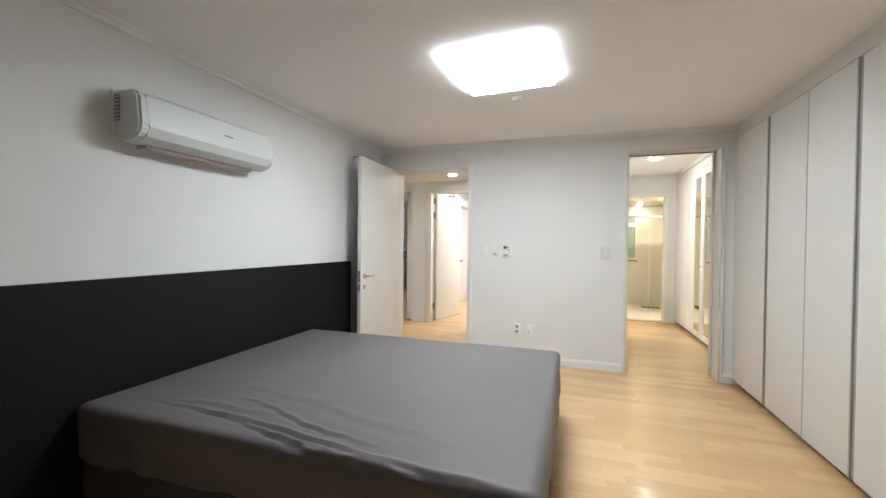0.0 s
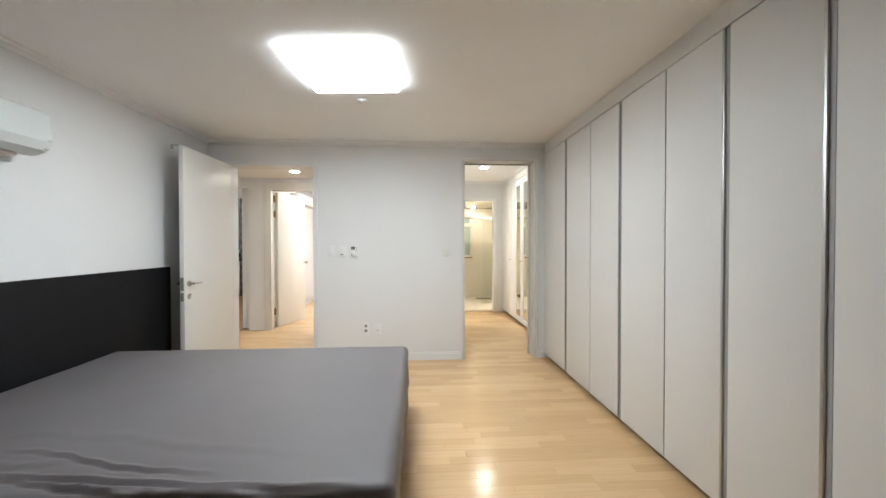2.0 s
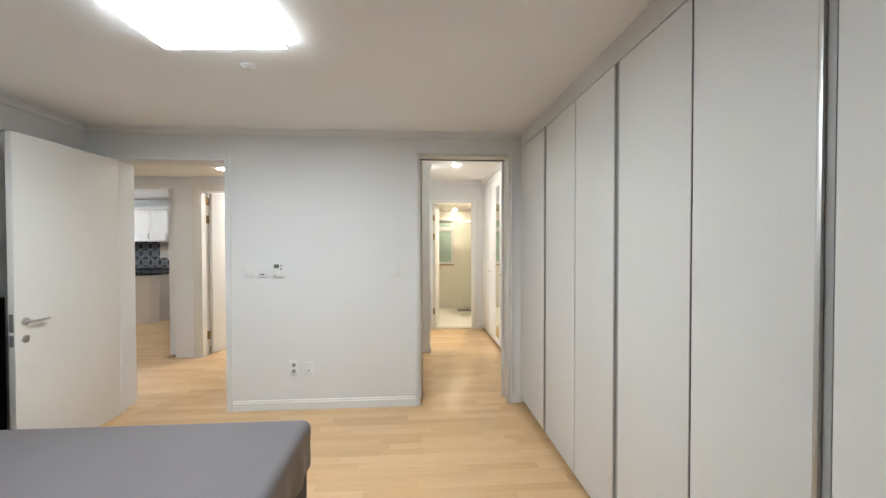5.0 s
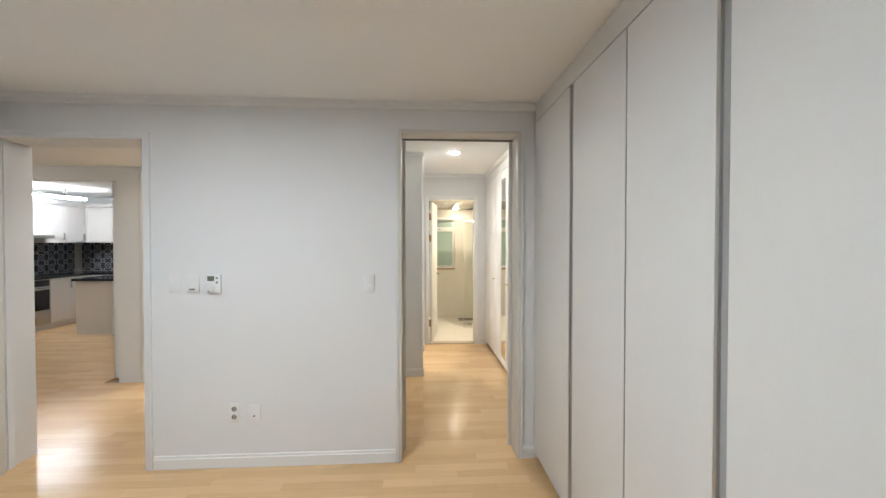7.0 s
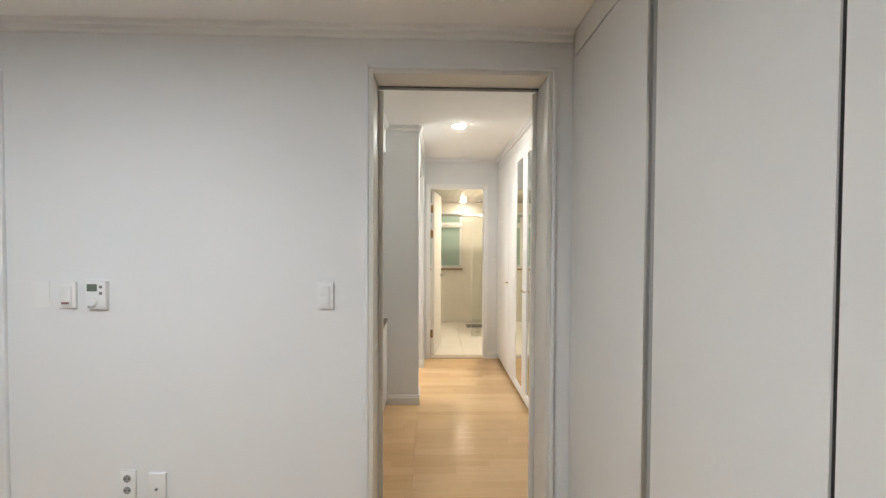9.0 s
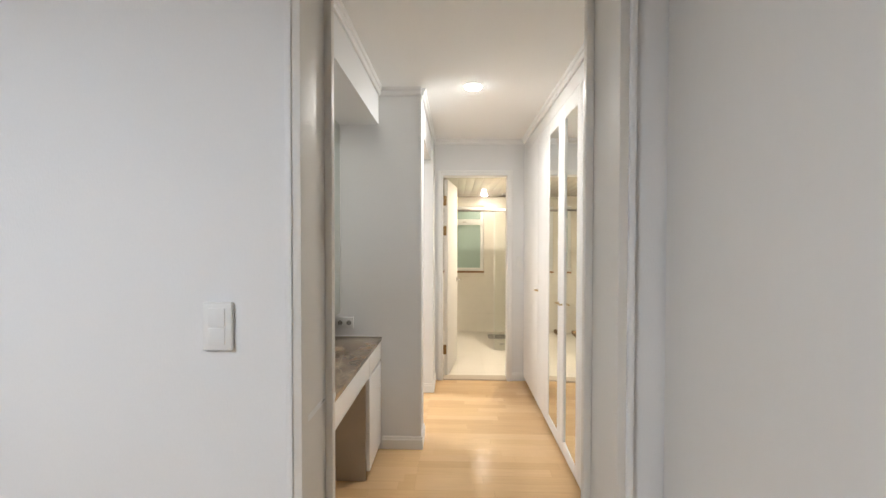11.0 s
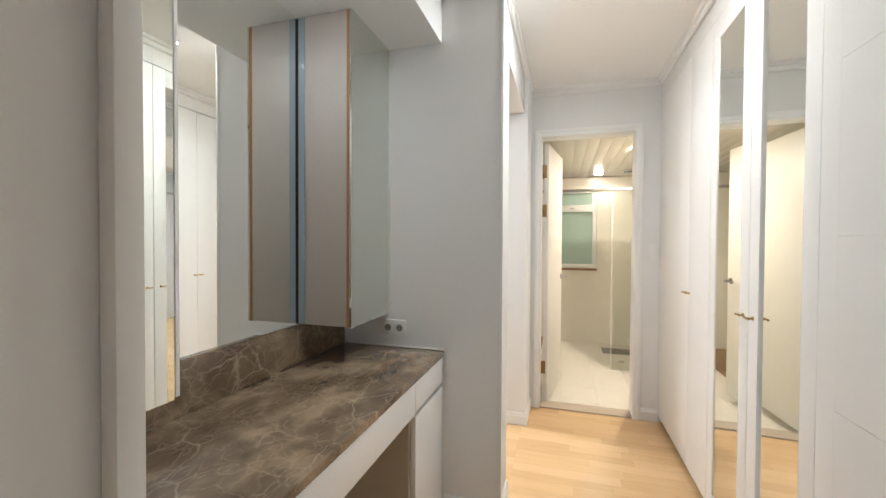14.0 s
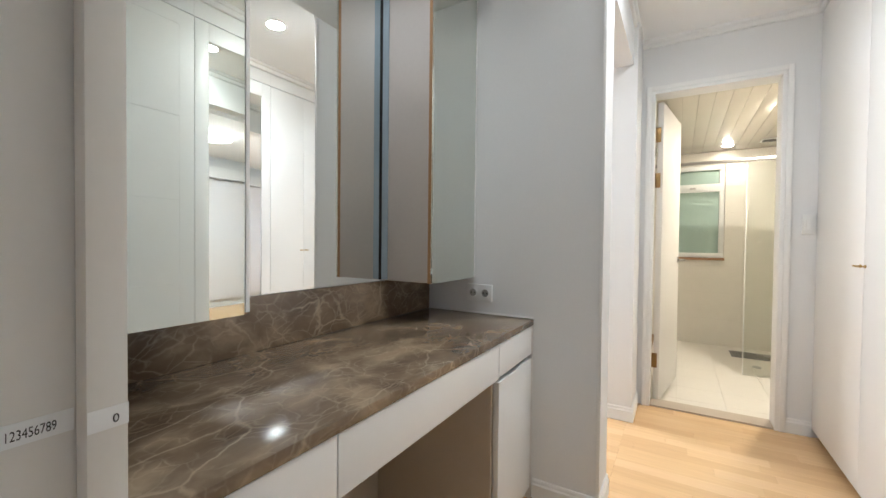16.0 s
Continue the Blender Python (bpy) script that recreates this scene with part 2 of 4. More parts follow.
YBB, ZBF, ZBC = 11.4, -0.06, 2.13

# bedroom shell
struct("wall_west", [(XW - 0.15, XW, YS - 0.15, YN, 0, H + 0.1)], WALL, "plain off-white papered bedroom wall")
# Unseen wall, set back and dark so little light bounces onto the bed.
struct("wall_south", [(XW, XWALL + 0.15, YS - 0.15, YS, 0, H + 0.1)], DIMWALL, "unseen wall closing the bedroom, dark grey to cut bounced light")
struct("wall_east", [(XWALL, XWALL + 0.15, YS, YN, 0, H + 0.1)], WALL, "plain white wall behind the fitted wardrobes")
struct("wall_north", [
    (XW - 0.15, D1[0] - 0.03, YN, YH, 0, H + 0.1),
    (D1[0] - 0.03, D1[1] + 0.03, YN, YH, D1T + 0.03, H + 0.1),
    (D1[1] + 0.03, 0.0, YN, YH, 0, H + 0.1),
    (0.0, D2[0] - 0.02, YN, YD, 0, H + 0.1),
    (D2[0] - 0.02, D2[1] + 0.02, YN, YD, D2T + 0.02, H + 0.1),
    (D2[1] + 0.02, XWALL + 0.15, YN, YD, 0, H + 0.1)], WALL, "off-white papered wall with two openings")
struct("ceiling", [(XW - 0.15, XWALL + 0.15, YS - 0.15, YN, H, H + 0.1)], CEIL, "white papered bedroom ceiling", "ceiling")

# cornice and skirting
def cornice(name, x0, x1, y0, y1, side, h=H):
    """A small stepped cornice strip under the ceiling; side says which way it faces."""
    bm = bmesh.new()
    prof = [(0, 0), (0, -0.05), (0.012, -0.05), (0.016, -0.043), (0.016, -0.022), (0.026, -0.016), (0.03, 0)]
    if side in "ns":
        s = 1 if side == "n" else -1
        prism(bm, [(y0 + s * a, h + b) for a, b in prof], "x", x0, x1)
    else:
        s = 1 if side == "e" else -1
        prism(bm, [(x0 + s * a, h + b) for a, b in prof], "y", y0, y1)
    return solid(name, bm, TRIM, "thin white cornice moulding under the ceiling", "moulding", "structure")


cornice("trim", XW, XE, YN, YN, "s")
cornice("trim", XW, XW, YS, YN, "e")


def skirting(x0, x1, y0, y1, side, h=0.085):
    bm = bmesh.new()
    prof = [(0, 0), (0.012, 0), (0.012, h - 0.022), (0.008, h - 0.016), (0.008, h - 0.006), (0.005, h), (0, h)]
    if side in "ns":
        s = 1 if side == "n" else -1
        prism(bm, [(y0 + s * a, b + 0.001) for a, b in prof], "x", x0, x1)
    else:
        s = 1 if side == "e" else -1
        prism(bm, [(x0 + s * a, b + 0.001) for a, b in prof], "y", y0, y1)
    return solid("baseboard", bm, TRIM, "low white moulded baseboard", "baseboard", "structure")


skirting(D1[1] + 0.048, D2[0] - 0.04, YN, YN, "s")
skirting(D2[1] + 0.04, XE, YN, YN, "s")
skirting(XW, XW, 4.6, YN, "e")


# ---- door frames and doors ----
def door_frame(name, x0, x1, y0, y1, top, w, material, label, proud=0.012, z0=0.0, back=True, inner=None):
    """Lining and casings round an opening in a wall that runs along x."""
    t = thing(name, label, "door frame", (x0, y0, z0))
    tagged(t, kind="structure")
    e = 0.022
    part("lining", B(x0 - e, x0, y0 - proud, y1 + proud, z0, top + e, bev=0.002), inner or material, t)
    part("lining", B(x1, x1 + e, y0 - proud, y1 + proud, z0, top + e, bev=0.002), inner or material, t)
    part("lining", B(x0, x1, y0 - proud, y1 + proud, top, top + e, bev=0.002), inner or material, t)
    for ya, yb in ((y0 - proud - 0.006, y0 - 0.001),) + (((y1 + 0.001, y1 + proud + 0.006),) if back else ()):
        part("casing", B(x0 - w, x0 - e, ya, yb, z0, top + w, bev=0.003), material, t)
        part("casing", B(x1 + e, x1 + w, ya, yb, z0, top + w, bev=0.003), material, t)
        part("casing", B(x0 - e, x1 + e, ya, yb, top + e, top + w, bev=0.003), material, t)
    return t


f1 = door_frame("door_frame", D1[0], D1[1], YN, YH, D1T, 0.045, CASING, "grey-white painted frame of the bedroom doorway")
part("stop", B(D1[0], D1[0] + 0.012, YN + 0.05, YN + 0.09, 0, D1T), CASING, f1)
part("stop", B(D1[1] - 0.012, D1[1], YN + 0.05, YN + 0.09, 0, D1T), CASING, f1)
f2 = door_frame("door_frame", D2[0], D2[1], YN, YD - 0.012, D2T, 0.038, CASING, inner=LINING, label="grey-white frame of the doorless dressing passage", back=False)
part("track", B(D2[0] + 0.002, D2[1] - 0.002, YD - 0.055, YD - 0.03, D2T - 0.009, D2T - 0.001), GREYP, f2, "dark sliding track under the head")
for xa in (D2[0], D2[1] - 0.022):
    part("jamb_bead", B(xa, xa + 0.022, YD - 0.022, YD + 0.006, 0.0, D2T - 0.01, bev=0.004), LINING, f2)


def lever(parent, x, y, z, sx, sy, material=STEEL):
    """Lever handle with rosette on a face whose normal is sx along x; the lever points sy along y."""
    h = part("handle", C((x, y, z), (x + sx * 0.008, y, z), 0.025), material, parent, "satin steel lever handle")
    part("lever", cyl(cyl(bmesh.new(), (x + sx * 0.004, y, z), (x + sx * 0.05, y, z), 0.009),
                      (x + sx * 0.048, y - sy * 0.006, z), (x + sx * 0.046, y + sy * 0.115, z), 0.009, 0.007), material, h)
    return h


def hinge(parent, x0, x1, y0, y1, z):
    part("hinge", B(x0, x1, y0, y1, z - 0.05, z + 0.05, bev=0.002), HINGE, parent, "small bronze hinge")


# open bedroom door, standing square to the wall
door = thing("door_1", "open white flush bedroom door with steel lever", "door", (-1.715, 5.91, 0.0))
tagged(door, kind="structure")
part("leaf", B(-1.728, -1.69, 5.035, 5.905, 0.008, 2.105, bev=0.002), DOORW, door)
lever(door, -1.69, 5.10, 0.935, 1, 1)
lever(door, -1.728, 5.10, 0.935, -1, 1)
part("key_rosette", C((-1.69, 5.10, 0.825), (-1.683, 5.10, 0.825), 0.023), STEEL, door, "satin steel key rosette")
part("latch_plate", B(-1.722, -1.697, 5.0335, 5.0365, 0.88, 0.99), GREYP, door)
part("latch_plate", B(-1.722, -1.697, 5.0335, 5.0365, 0.79, 0.86), GREYP, door)
part("door_catch", box(box(bmesh.new(), -1.80, -1.70, 5.05, 5.08, 2.106, 2.114), -1.80, -1.79, 5.05, 5.08, 2.08, 2.114), STEEL, door, "flat steel door catch on the top edge")

# ---- bedroom ceiling lamp ----
lamp = thing("ceiling_light", "square white glowing ceiling panel light", "ceiling light", (-0.17, 4.1, H))
turn = Matrix.Translation((-0.165, 4.09, 0)) @ Matrix.Rotation(radians(-4.5), 4, "Z")
# Housing emits faintly by itself, to lift the ceiling around the lamp.
bm = B(-0.27, 0.27, -0.285, 0.285, H - 0.035, H - 0.0005)
bm.transform(turn)
part("housing", bm, L_EDGE, lamp, "lamp body behind the diffuser, given a faint added glow")
bm = B(-0.286, 0.286, -0.301, 0.301, H - 0.042, H - 0.0355)
bm.transform(turn)
part("diffuser", bm, L_BED, lamp, "bright white diffuser")
# Rim added to keep the diffuser's side light off the ceiling.
bm = bmesh.new()
for q in ((-0.292, 0.292, -0.307, -0.302), (-0.292, 0.292, 0.302, 0.307), (-0.292, -0.287, -0.302, 0.302), (0.287, 0.292, -0.302, 0.302)):
    box(bm, *q, H - 0.043, H - 0.035)
bm.transform(turn)
part("rim", bm, PLASTIC, lamp, "thin white rim added to shield the diffuser's sides")
det = thing("smoke_detector", "small round white smoke detector on the ceiling", "smoke detector", (-0.15, 4.66, H))
part("base", C((-0.15, 4.66, H - 0.012), (-0.15, 4.66, H - 0.0005), 0.04), PLASTIC, det)
part("dome", C((-0.15, 4.66, H - 0.024), (-0.15, 4.66, H - 0.012), 0.02, 0.034), PLASTIC, det)

# ---- headboard and bed ----
hb = thing("headboard", "long matt charcoal headboard panel fixed to the wall", "headboard", (XW + 0.015, 3.6, 0))
part("board", B(XW + 0.001, XW + 0.03, 1.9, 5.2, 0.012, 1.075, bev=0.002), HEAD, hb)


def soft_box(x0, x1, y0, y1, z0, z1, r, n, fold):
    """A rounded, finely divided cushion shape; fold(p) gives the cloth's displacement."""
    bm = bmesh.new()
    nx, ny, nz = n
    def grid(f, a, b):
        vs = [[bm.verts.new(f(i / a, j / b)) for j in range(b + 1)] for i in range(a + 1)]
        for i in range(a):
            for j in range(b):
                bm.faces.new((vs[i][j], vs[i + 1][j], vs[i + 1][j + 1], vs[i][j + 1]))
    X, Y, Z = (lambda s: x0 + s * (x1 - x0)), (lambda s: y0 + s * (y1 - y0)), (lambda s: z0 + s * (z1 - z0))
    grid(lambda u, v: (X(u), Y(v), z1), nx, ny)
    grid(lambda u, v: (X(u), Y(1 - v), z0), nx, ny)
    grid(lambda u, v: (X(u), y0, Z(v)), nx, nz)
    grid(lambda u, v: (X(1 - u), y1, Z(v)), nx, nz)
    grid(lambda u, v: (x1, Y(u), Z(v)), ny, nz)
    grid(lambda u, v: (x0, Y(1 - u), Z(v)), ny, nz)
    bmesh.ops.remove_doubles(bm, verts=bm.verts, dist=1e-5)
    lo, hi = Vector((x0 + r, y0 + r, z0 + r * 0.3)), Vector((x1 - r, y1 - r, z1 - r))
    for v in bm.verts:
        c = Vector([min(max(v.co[k], lo[k]), hi[k]) for k in range(3)])
        d = v.co - c
        if d.length > 1e-6:
            m = max(abs(d.x) / r, abs(d.y) / r, abs(d.z) / r)
            v.co = c + d.normalized() * r * min(m, 1.0)
            nrm = d.normalized()
        else:
            nrm = Vector((0, 0, 1))
        v.co += nrm * fold(v.co)
    bmesh.ops.recalc_face_normals(bm, faces=bm.faces)
    return bm


CREASES = ((-1.42, 2.96, -0.1, 2.83, 0.013, 0.013), (-1.16, 3.10, -0.46, 2.91, 0.011, 0.012), (-0.82, 2.85, -0.25, 2.80, 0.012, 0.014),
           (-1.2, 2.93, -0.55, 2.83, 0.011, 0.012), (-1.5, 3.0, -1.0, 3.02, 0.006, 0.02), (-0.9, 3.2, -0.2, 3.02, 0.004, 0.03), (-1.3, 3.25, -0.9, 3.2, 0.003, 0.03))


def sheet_fold(p):
    """Sharp long creases across the near side, gathered drape on the sides."""
    f = 0.0025 * noise.noise(p * 2.2) + 0.001 * noise.noise(p * 7)
    if p.z > 0.47:
        for x0, y0, x1, y1, amp, w in CREASES:
            s = (p.x - x0) / (x1 - x0)
            if -0.15 < s < 1.15:
                yy = y0 + s * (y1 - y0) + 0.012 * math.sin(s * 7 + x0 * 5) + 0.004 * math.sin(s * 31)
                d = p.y - yy
                env = max(0.0, math.sin(math.pi * min(max((s + 0.15) / 1.3, 0), 1))) ** 0.7
                f += 0.7 * amp * env * (math.exp(-(d / w) ** 2) - 0.7 * math.exp(-((d + 1.6 * w) / w) ** 2))
    else:
        k = min(1.0, (0.47 - p.z) / 0.2)
        f += k * 0.018 * noise.noise(Vector((p.x * 6, p.y * 6, p.z * 2.5))) + k * 0.006 * noise.noise(p * 17)
        f += k * 0.006 * math.sin(p.x * 23 + 3 * noise.noise(p * 3)) * math.sin(p.y * 21 + 2)
    return f


bed = thing("bed", "double bed with a creased plain grey fitted sheet", "bed", (-0.85, 3.67, 0))
part("mattress", soft_box(-1.895, 0.205, 2.79, 4.55, 0.27, 0.513, 0.045, (150, 230, 14), sheet_fold), SHEET, bed, "mattress under a creased grey fitted sheet")
part("base", soft_box(-1.89, 0.188, 2.815, 4.53, 0.05, 0.285, 0.03, (30, 26, 6), lambda p: 0.002 * noise.noise(p * 6)), BASE, bed, "dark grey fabric bed base")
for bx in (-1.8, 0.08):
    for by in (2.93, 4.42):
        part("foot", C((bx, by, 0.0), (bx, by, 0.055), 0.03), GREYP, bed)

# ---- air conditioner ----
ac = thing("air_conditioner", "white wall-mounted split air conditioner", "air conditioner", (XW, 3.42, 1.78))
ya, yb, xo = 2.975, 3.885, XW
bm = bmesh.new()
prism(bm, [(xo + 0.002, 1.772), (xo + 0.11, 1.757), (xo + 0.185, 1.785), (xo + 0.207, 1.83), (xo + 0.19, 1.985), (xo + 0.15, 2.012), (xo + 0.002, 2.016)], "y", ya, yb)
bmesh.ops.bevel(bm, geom=[e for e in bm.edges], offset=0.012, segments=3, affect="EDGES")
part("body", bm, ACW, ac)
bm = bmesh.new()
prism(bm, [(xo + 0.196, 1.868), (xo + 0.2045, 1.867), (xo + 0.1925, 1.984), (xo + 0.156, 2.01), (xo + 0.15, 2.004), (xo + 0.18, 1.98)], "y", ya + 0.04, yb - 0.04)
part("front_panel", bm, ACW, ac)
bm = bmesh.new()
prism(bm, [(xo + 0.12, 1.7575), (xo + 0.187, 1.783), (xo + 0.2088, 1.829), (xo + 0.2056, 1.863), (xo + 0.198, 1.863), (xo + 0.2, 1.83), (xo + 0.18, 1.79), (xo + 0.118, 1.764)], "y", ya + 0.045, yb - 0.045)
part("louvre", bm, ACW, ac, "long white air outlet louvre")
part("louvre_gap", B(xo + 0.03, xo + 0.105, ya + 0.1, yb - 0.1, 1.742, 1.764, bev=0.004), BEIGEP, ac, "brownish drain tray edge")
part("rating_label", B(xo + 0.03, xo + 0.065, ya - 0.0015, ya + 0.001, 1.86, 1.99), LABELG, ac, "small grey printed rating label")
for k in range(7):
    part("label_line", B(xo + 0.035, xo + 0.06, ya - 0.0025, ya - 0.0015, 1.868 + k * 0.018, 1.874 + k * 0.018), PLASTIC, ac)
part("back_plate", B(xo + 0.001, xo + 0.02, ya - 0.006, ya + 0.03, 1.785, 2.018, bev=0.003), PLASTIC, ac)
part("logo", B(xo + 0.196, xo + 0.2055, 3.47, 3.53, 1.90, 1.906), GREYP, ac, "tiny dark maker's mark")

# ---- fitted wardrobes ----
def wardrobe(y0, y1, seam, hand):
    """One full-height wardrobe unit with its doors; seam: where two doors meet, or None; hand: an aluminium pull strip at y0."""
    w = thing("wardrobe", "full-height white fitted wardrobe unit with flat doors", "wardrobe", ((XE + XWALL) / 2, (y0 + y1) / 2, 0), "row of fitted wardrobes")
    # Carcass colour carries the darkness of the gaps between doors.
    part("carcass", B(XE + 0.028, XWALL - 0.002, y0 + 0.001, y1 - 0.001, 0.045, 2.262), GAP, w, "carcass coloured near-black as the shade behind the doors")
    part("plinth", B(XE + 0.07, XWALL - 0.01, y0, y1, 0.001, 0.045), TOE, w, "recessed plinth, colour darkened as if in shade")
    cuts = [y0 + (0.034 if hand else 0.002)] + ([seam] if seam else []) + [y1 - 0.002]
    for a, b in zip(cuts, cuts[1:]):
        part("door", B(XE, XE + 0.022, a + 0.0048, b - 0.0048, 0.05, 2.258, bev=0.0015), PANEL, w)
    # Near-black strip filling the seam as its shade.
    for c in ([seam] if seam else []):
        part("seam_shade", B(XE + 0.004, XE + 0.026, c - 0.0045, c + 0.0045, 0.05, 2.258), GAP, w, "near-black strip added as the shade between two doors")
    if hand:
        part("pull_strip", B(XE - 0.004, XE + 0.022, y0 + 0.022, y0 + 0.036, 0.05, 2.258, bev=0.002), ALU, w, "full-height aluminium finger pull")
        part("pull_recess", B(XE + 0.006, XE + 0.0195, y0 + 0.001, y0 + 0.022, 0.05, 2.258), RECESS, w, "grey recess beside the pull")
    part("filler", B(XE + 0.003, XE + 0.02, y0 + 0.0005, y1 - 0.0005, 2.266, H - 0.001), PANEL, w, "white filler panel to the ceiling")


for y0, y1, seam, hand in ((5.235, 5.9, None, True), (4.22, 5.235, 4.715, True), (3.27, 4.22, 3.73, True), (2.81, 3.27, None, True), (1.8, 2.81, 2.3, True), (0.6, 1.8, 1.2, True), (-0.4, 0.6, 0.1, True), (-0.9, -0.4, None, True)):
    wardrobe(y0, y1, seam, hand)

# ---- switches, thermostat and sockets ----
def plate(name, label, cat, x0, x1, z0, z1, y=YN, d=0.013):
    t = thing(name, label, cat, ((x0 + x1) / 2, y, z0))
    part("cover", B(x0, x1, y - d, y - 0.0005, z0, z1, bev=0.002), PLASTIC, t)
    return t


plate("blank_plate", "flat white blank cover plate on the wall", "wall plate", -0.688, -0.615, 1.137, 1.255, d=0.004)
sw = plate("light_switch", "white rocker light switch on the papered wall", "switch", -0.572, -0.497, 1.137, 1.25)
part("rocker", B(-0.556, -0.513, YN - 0.0165, YN - 0.0125, 1.15, 1.236, bev=0.002), PLASTIC, sw)
part("indicator", B(-0.553, -0.521, YN - 0.0178, YN - 0.016, 1.155, 1.164), mat("pinkish_mark", (0.25, 0.14, 0.14), 0.5), sw)
th = plate("thermostat", "white heating thermostat with dial and small display", "thermostat", -0.45, -0.362, 1.134, 1.254, d=0.022)
part("display", B(-0.44, -0.398, YN - 0.0235, YN - 0.021, 1.212, 1.243), LCD, th, "small grey display")
part("dial", C((-0.415, YN - 0.034, 1.166), (-0.415, YN - 0.02, 1.166), 0.019, 0.021), PLASTIC, th)
part("dial_mark", B(-0.436, -0.43, YN - 0.024, YN - 0.021, 1.14, 1.172), GREYP, th)
for k in range(2):
    part("button", B(-0.388, -0.376, YN - 0.0245, YN - 0.021, 1.197 + k * 0.028, 1.209 + k * 0.028), GREYP, th)
sw = plate("light_switch", "white two-gang rocker switch beside the passage", "switch", 0.541, 0.613, 1.132, 1.252)
part("rocker", B(0.556, 0.598, YN - 0.0165, YN - 0.0125, 1.145, 1.188, bev=0.002), PLASTIC, sw)
part("rocker", B(0.556, 0.598, YN - 0.0165, YN - 0.0125, 1.192, 1.238, bev=0.002), PLASTIC, sw)


def round_socket(parent, x, z, y, name="outlet"):
    o = part(name, C((x, y - 0.0155, z), (x, y - 0.0125, z), 0.021, 0.019), PLASTIC, parent)
    part("well", C((x, y - 0.0165, z), (x, y - 0.0145, z), 0.0165), mat("socket_well", (0.3, 0.3, 0.29), 0.5) if "socket_well" not in bpy.data.materials else bpy.data.materials["socket_well"], o)
    for s in (-1, 1):
        part("pin_hole", C((x + s * 0.0085, y - 0.0175, z), (x + s * 0.0085, y - 0.016, z), 0.003, n=10), GAP, o)


so = plate("power_socket", "white double power socket low on the wall", "socket", -0.318, -0.252, 0.298, 0.418)
round_socket(so, -0.285, 0.385, YN)
round_socket(so, -0.285, 0.333, YN)
so = plate("aerial_socket", "small white aerial socket low on the wall", "socket", -0.197, -0.122, 0.295, 0.405)
part("jack", C((-0.16, YN - 0.018, 0.335), (-0.16, YN - 0.0125, 0.335), 0.006), GREYP, so)


# ---- dressing room ----
XL, YC = 0.13, 7.585      # back of the counter, face of the column
XCOL = 0.942
struct("wall_dressing_west", [(XL - 0.1, XL, YD, YC + 0.2, 0, HDR + 0.1)], WALL, "white papered wall behind the dressing counter")
struct("wall_pier", [(XL, XCOL, YC, YC + 0.2, 0, HDR + 0.1)], WALL, "white papered pier beside the dressing counter")
struct("wall_lintel", [(0.83, XCOL, YC + 0.2, 8.6, 2.16, HDR + 0.1)], WALL, "white papered lintel over the side opening")
struct("wall_stub", [(0.83, 0.965, 8.6, YB, 0, HDR + 0.1)], WALL, "short white papered wall beside the bathroom door")
struct("wall_dressing_east", [(XWALL, XWALL + 0.15, YD, YB + 0.12, 0, HDR + 0.1)], WALL, "white wall behind the closets")
struct("wall_bath", [(0.965, BD[0] - 0.02, YB, YB + 0.12, 0, HDR + 0.1), (BD[0] - 0.02, BD[1] + 0.02, YB, YB + 0.12, BDT + 0.02, HDR + 0.1),
                     (BD[1] + 0.02, XWALL, YB, YB + 0.12, 0, HDR + 0.1)], WALL, "white papered wall round the bathroom door")
struct("ceiling_dressing", [(XL - 0.1, XWALL + 0.15, YN, YB + 0.12, HDR, HDR + 0.1)], CEIL, "white papered dressing room ceiling", "ceiling")
struct("soffit", [(XL, 0.655, YD, YC, 2.19, HDR)], WALL, "dropped white soffit over the dressing counter", "soffit")
cornice("trim", 0.655, 0.655, YD, YC, "e", HDR)
cornice("trim", 0.655, XCOL, YC, YC, "s", HDR)
cornice("trim", XCOL, XCOL, YC, YB, "e", HDR)
cornice("trim", XCOL, XC, YB, YB, "s", HDR)
cornice("trim", XC, XC, YD, YB, "w", HDR)
skirting(0.68, XCOL + 0.012, YC, YC, "s")
skirting(XCOL, XCOL, YC, YC + 0.2, "e")
skirting(0.83, 0.977, 8.6, 8.6, "s")
skirting(0.965, 0.965, 8.6, YB - 0.02, "e")
skirting(BD[1] + 0.048, XC, YB, YB, "s")
solid("corner_guard", B(XCOL - 0.009, XCOL + 0.0035, YC - 0.003, YC + 0.006, 0.09, HDR - 0.05, bev=0.002), TRIM, "slim white corner bead on the column", "corner bead", "structure")

f3 = door_frame("door_frame", BD[0], BD[1], YB, YB + 0.12, BDT, 0.05, TRIM, "white painted frame of the bathroom door")
part("threshold", B(BD[0], BD[1], YB - 0.005, YB + 0.125, -0.002, 0.012, bev=0.002), BEIGE, f3, "low beige door sill")
bd = thing("door_2", "open ivory bathroom door with steel lever", "door", (BD[0] + 0.03, YB + 0.12, 0))
tagged(bd, kind="structure")
ang = Matrix.Translation((BD[0] + 0.012, YB + 0.118, 0)) @ Matrix.Rotation(radians(81), 4, "Z")
bm = B(0, 0.65, -0.036, 0.0, 0.0, 2.05, bev=0.002)
bm.transform(ang)
part("leaf", bm, JAMB, bd)
bm = cyl(cyl(cyl(bmesh.new(), (0.6, -0.036, 0.96), (0.6, -0.044, 0.96), 0.025), (0.6, -0.04, 0.96), (0.6, -0.085, 0.96), 0.008), (0.605, -0.083, 0.96), (0.49, -0.08, 0.96), 0.008, 0.006)
bm.transform(ang)
part("handle", bm, STEEL, bd, "satin steel lever handle")
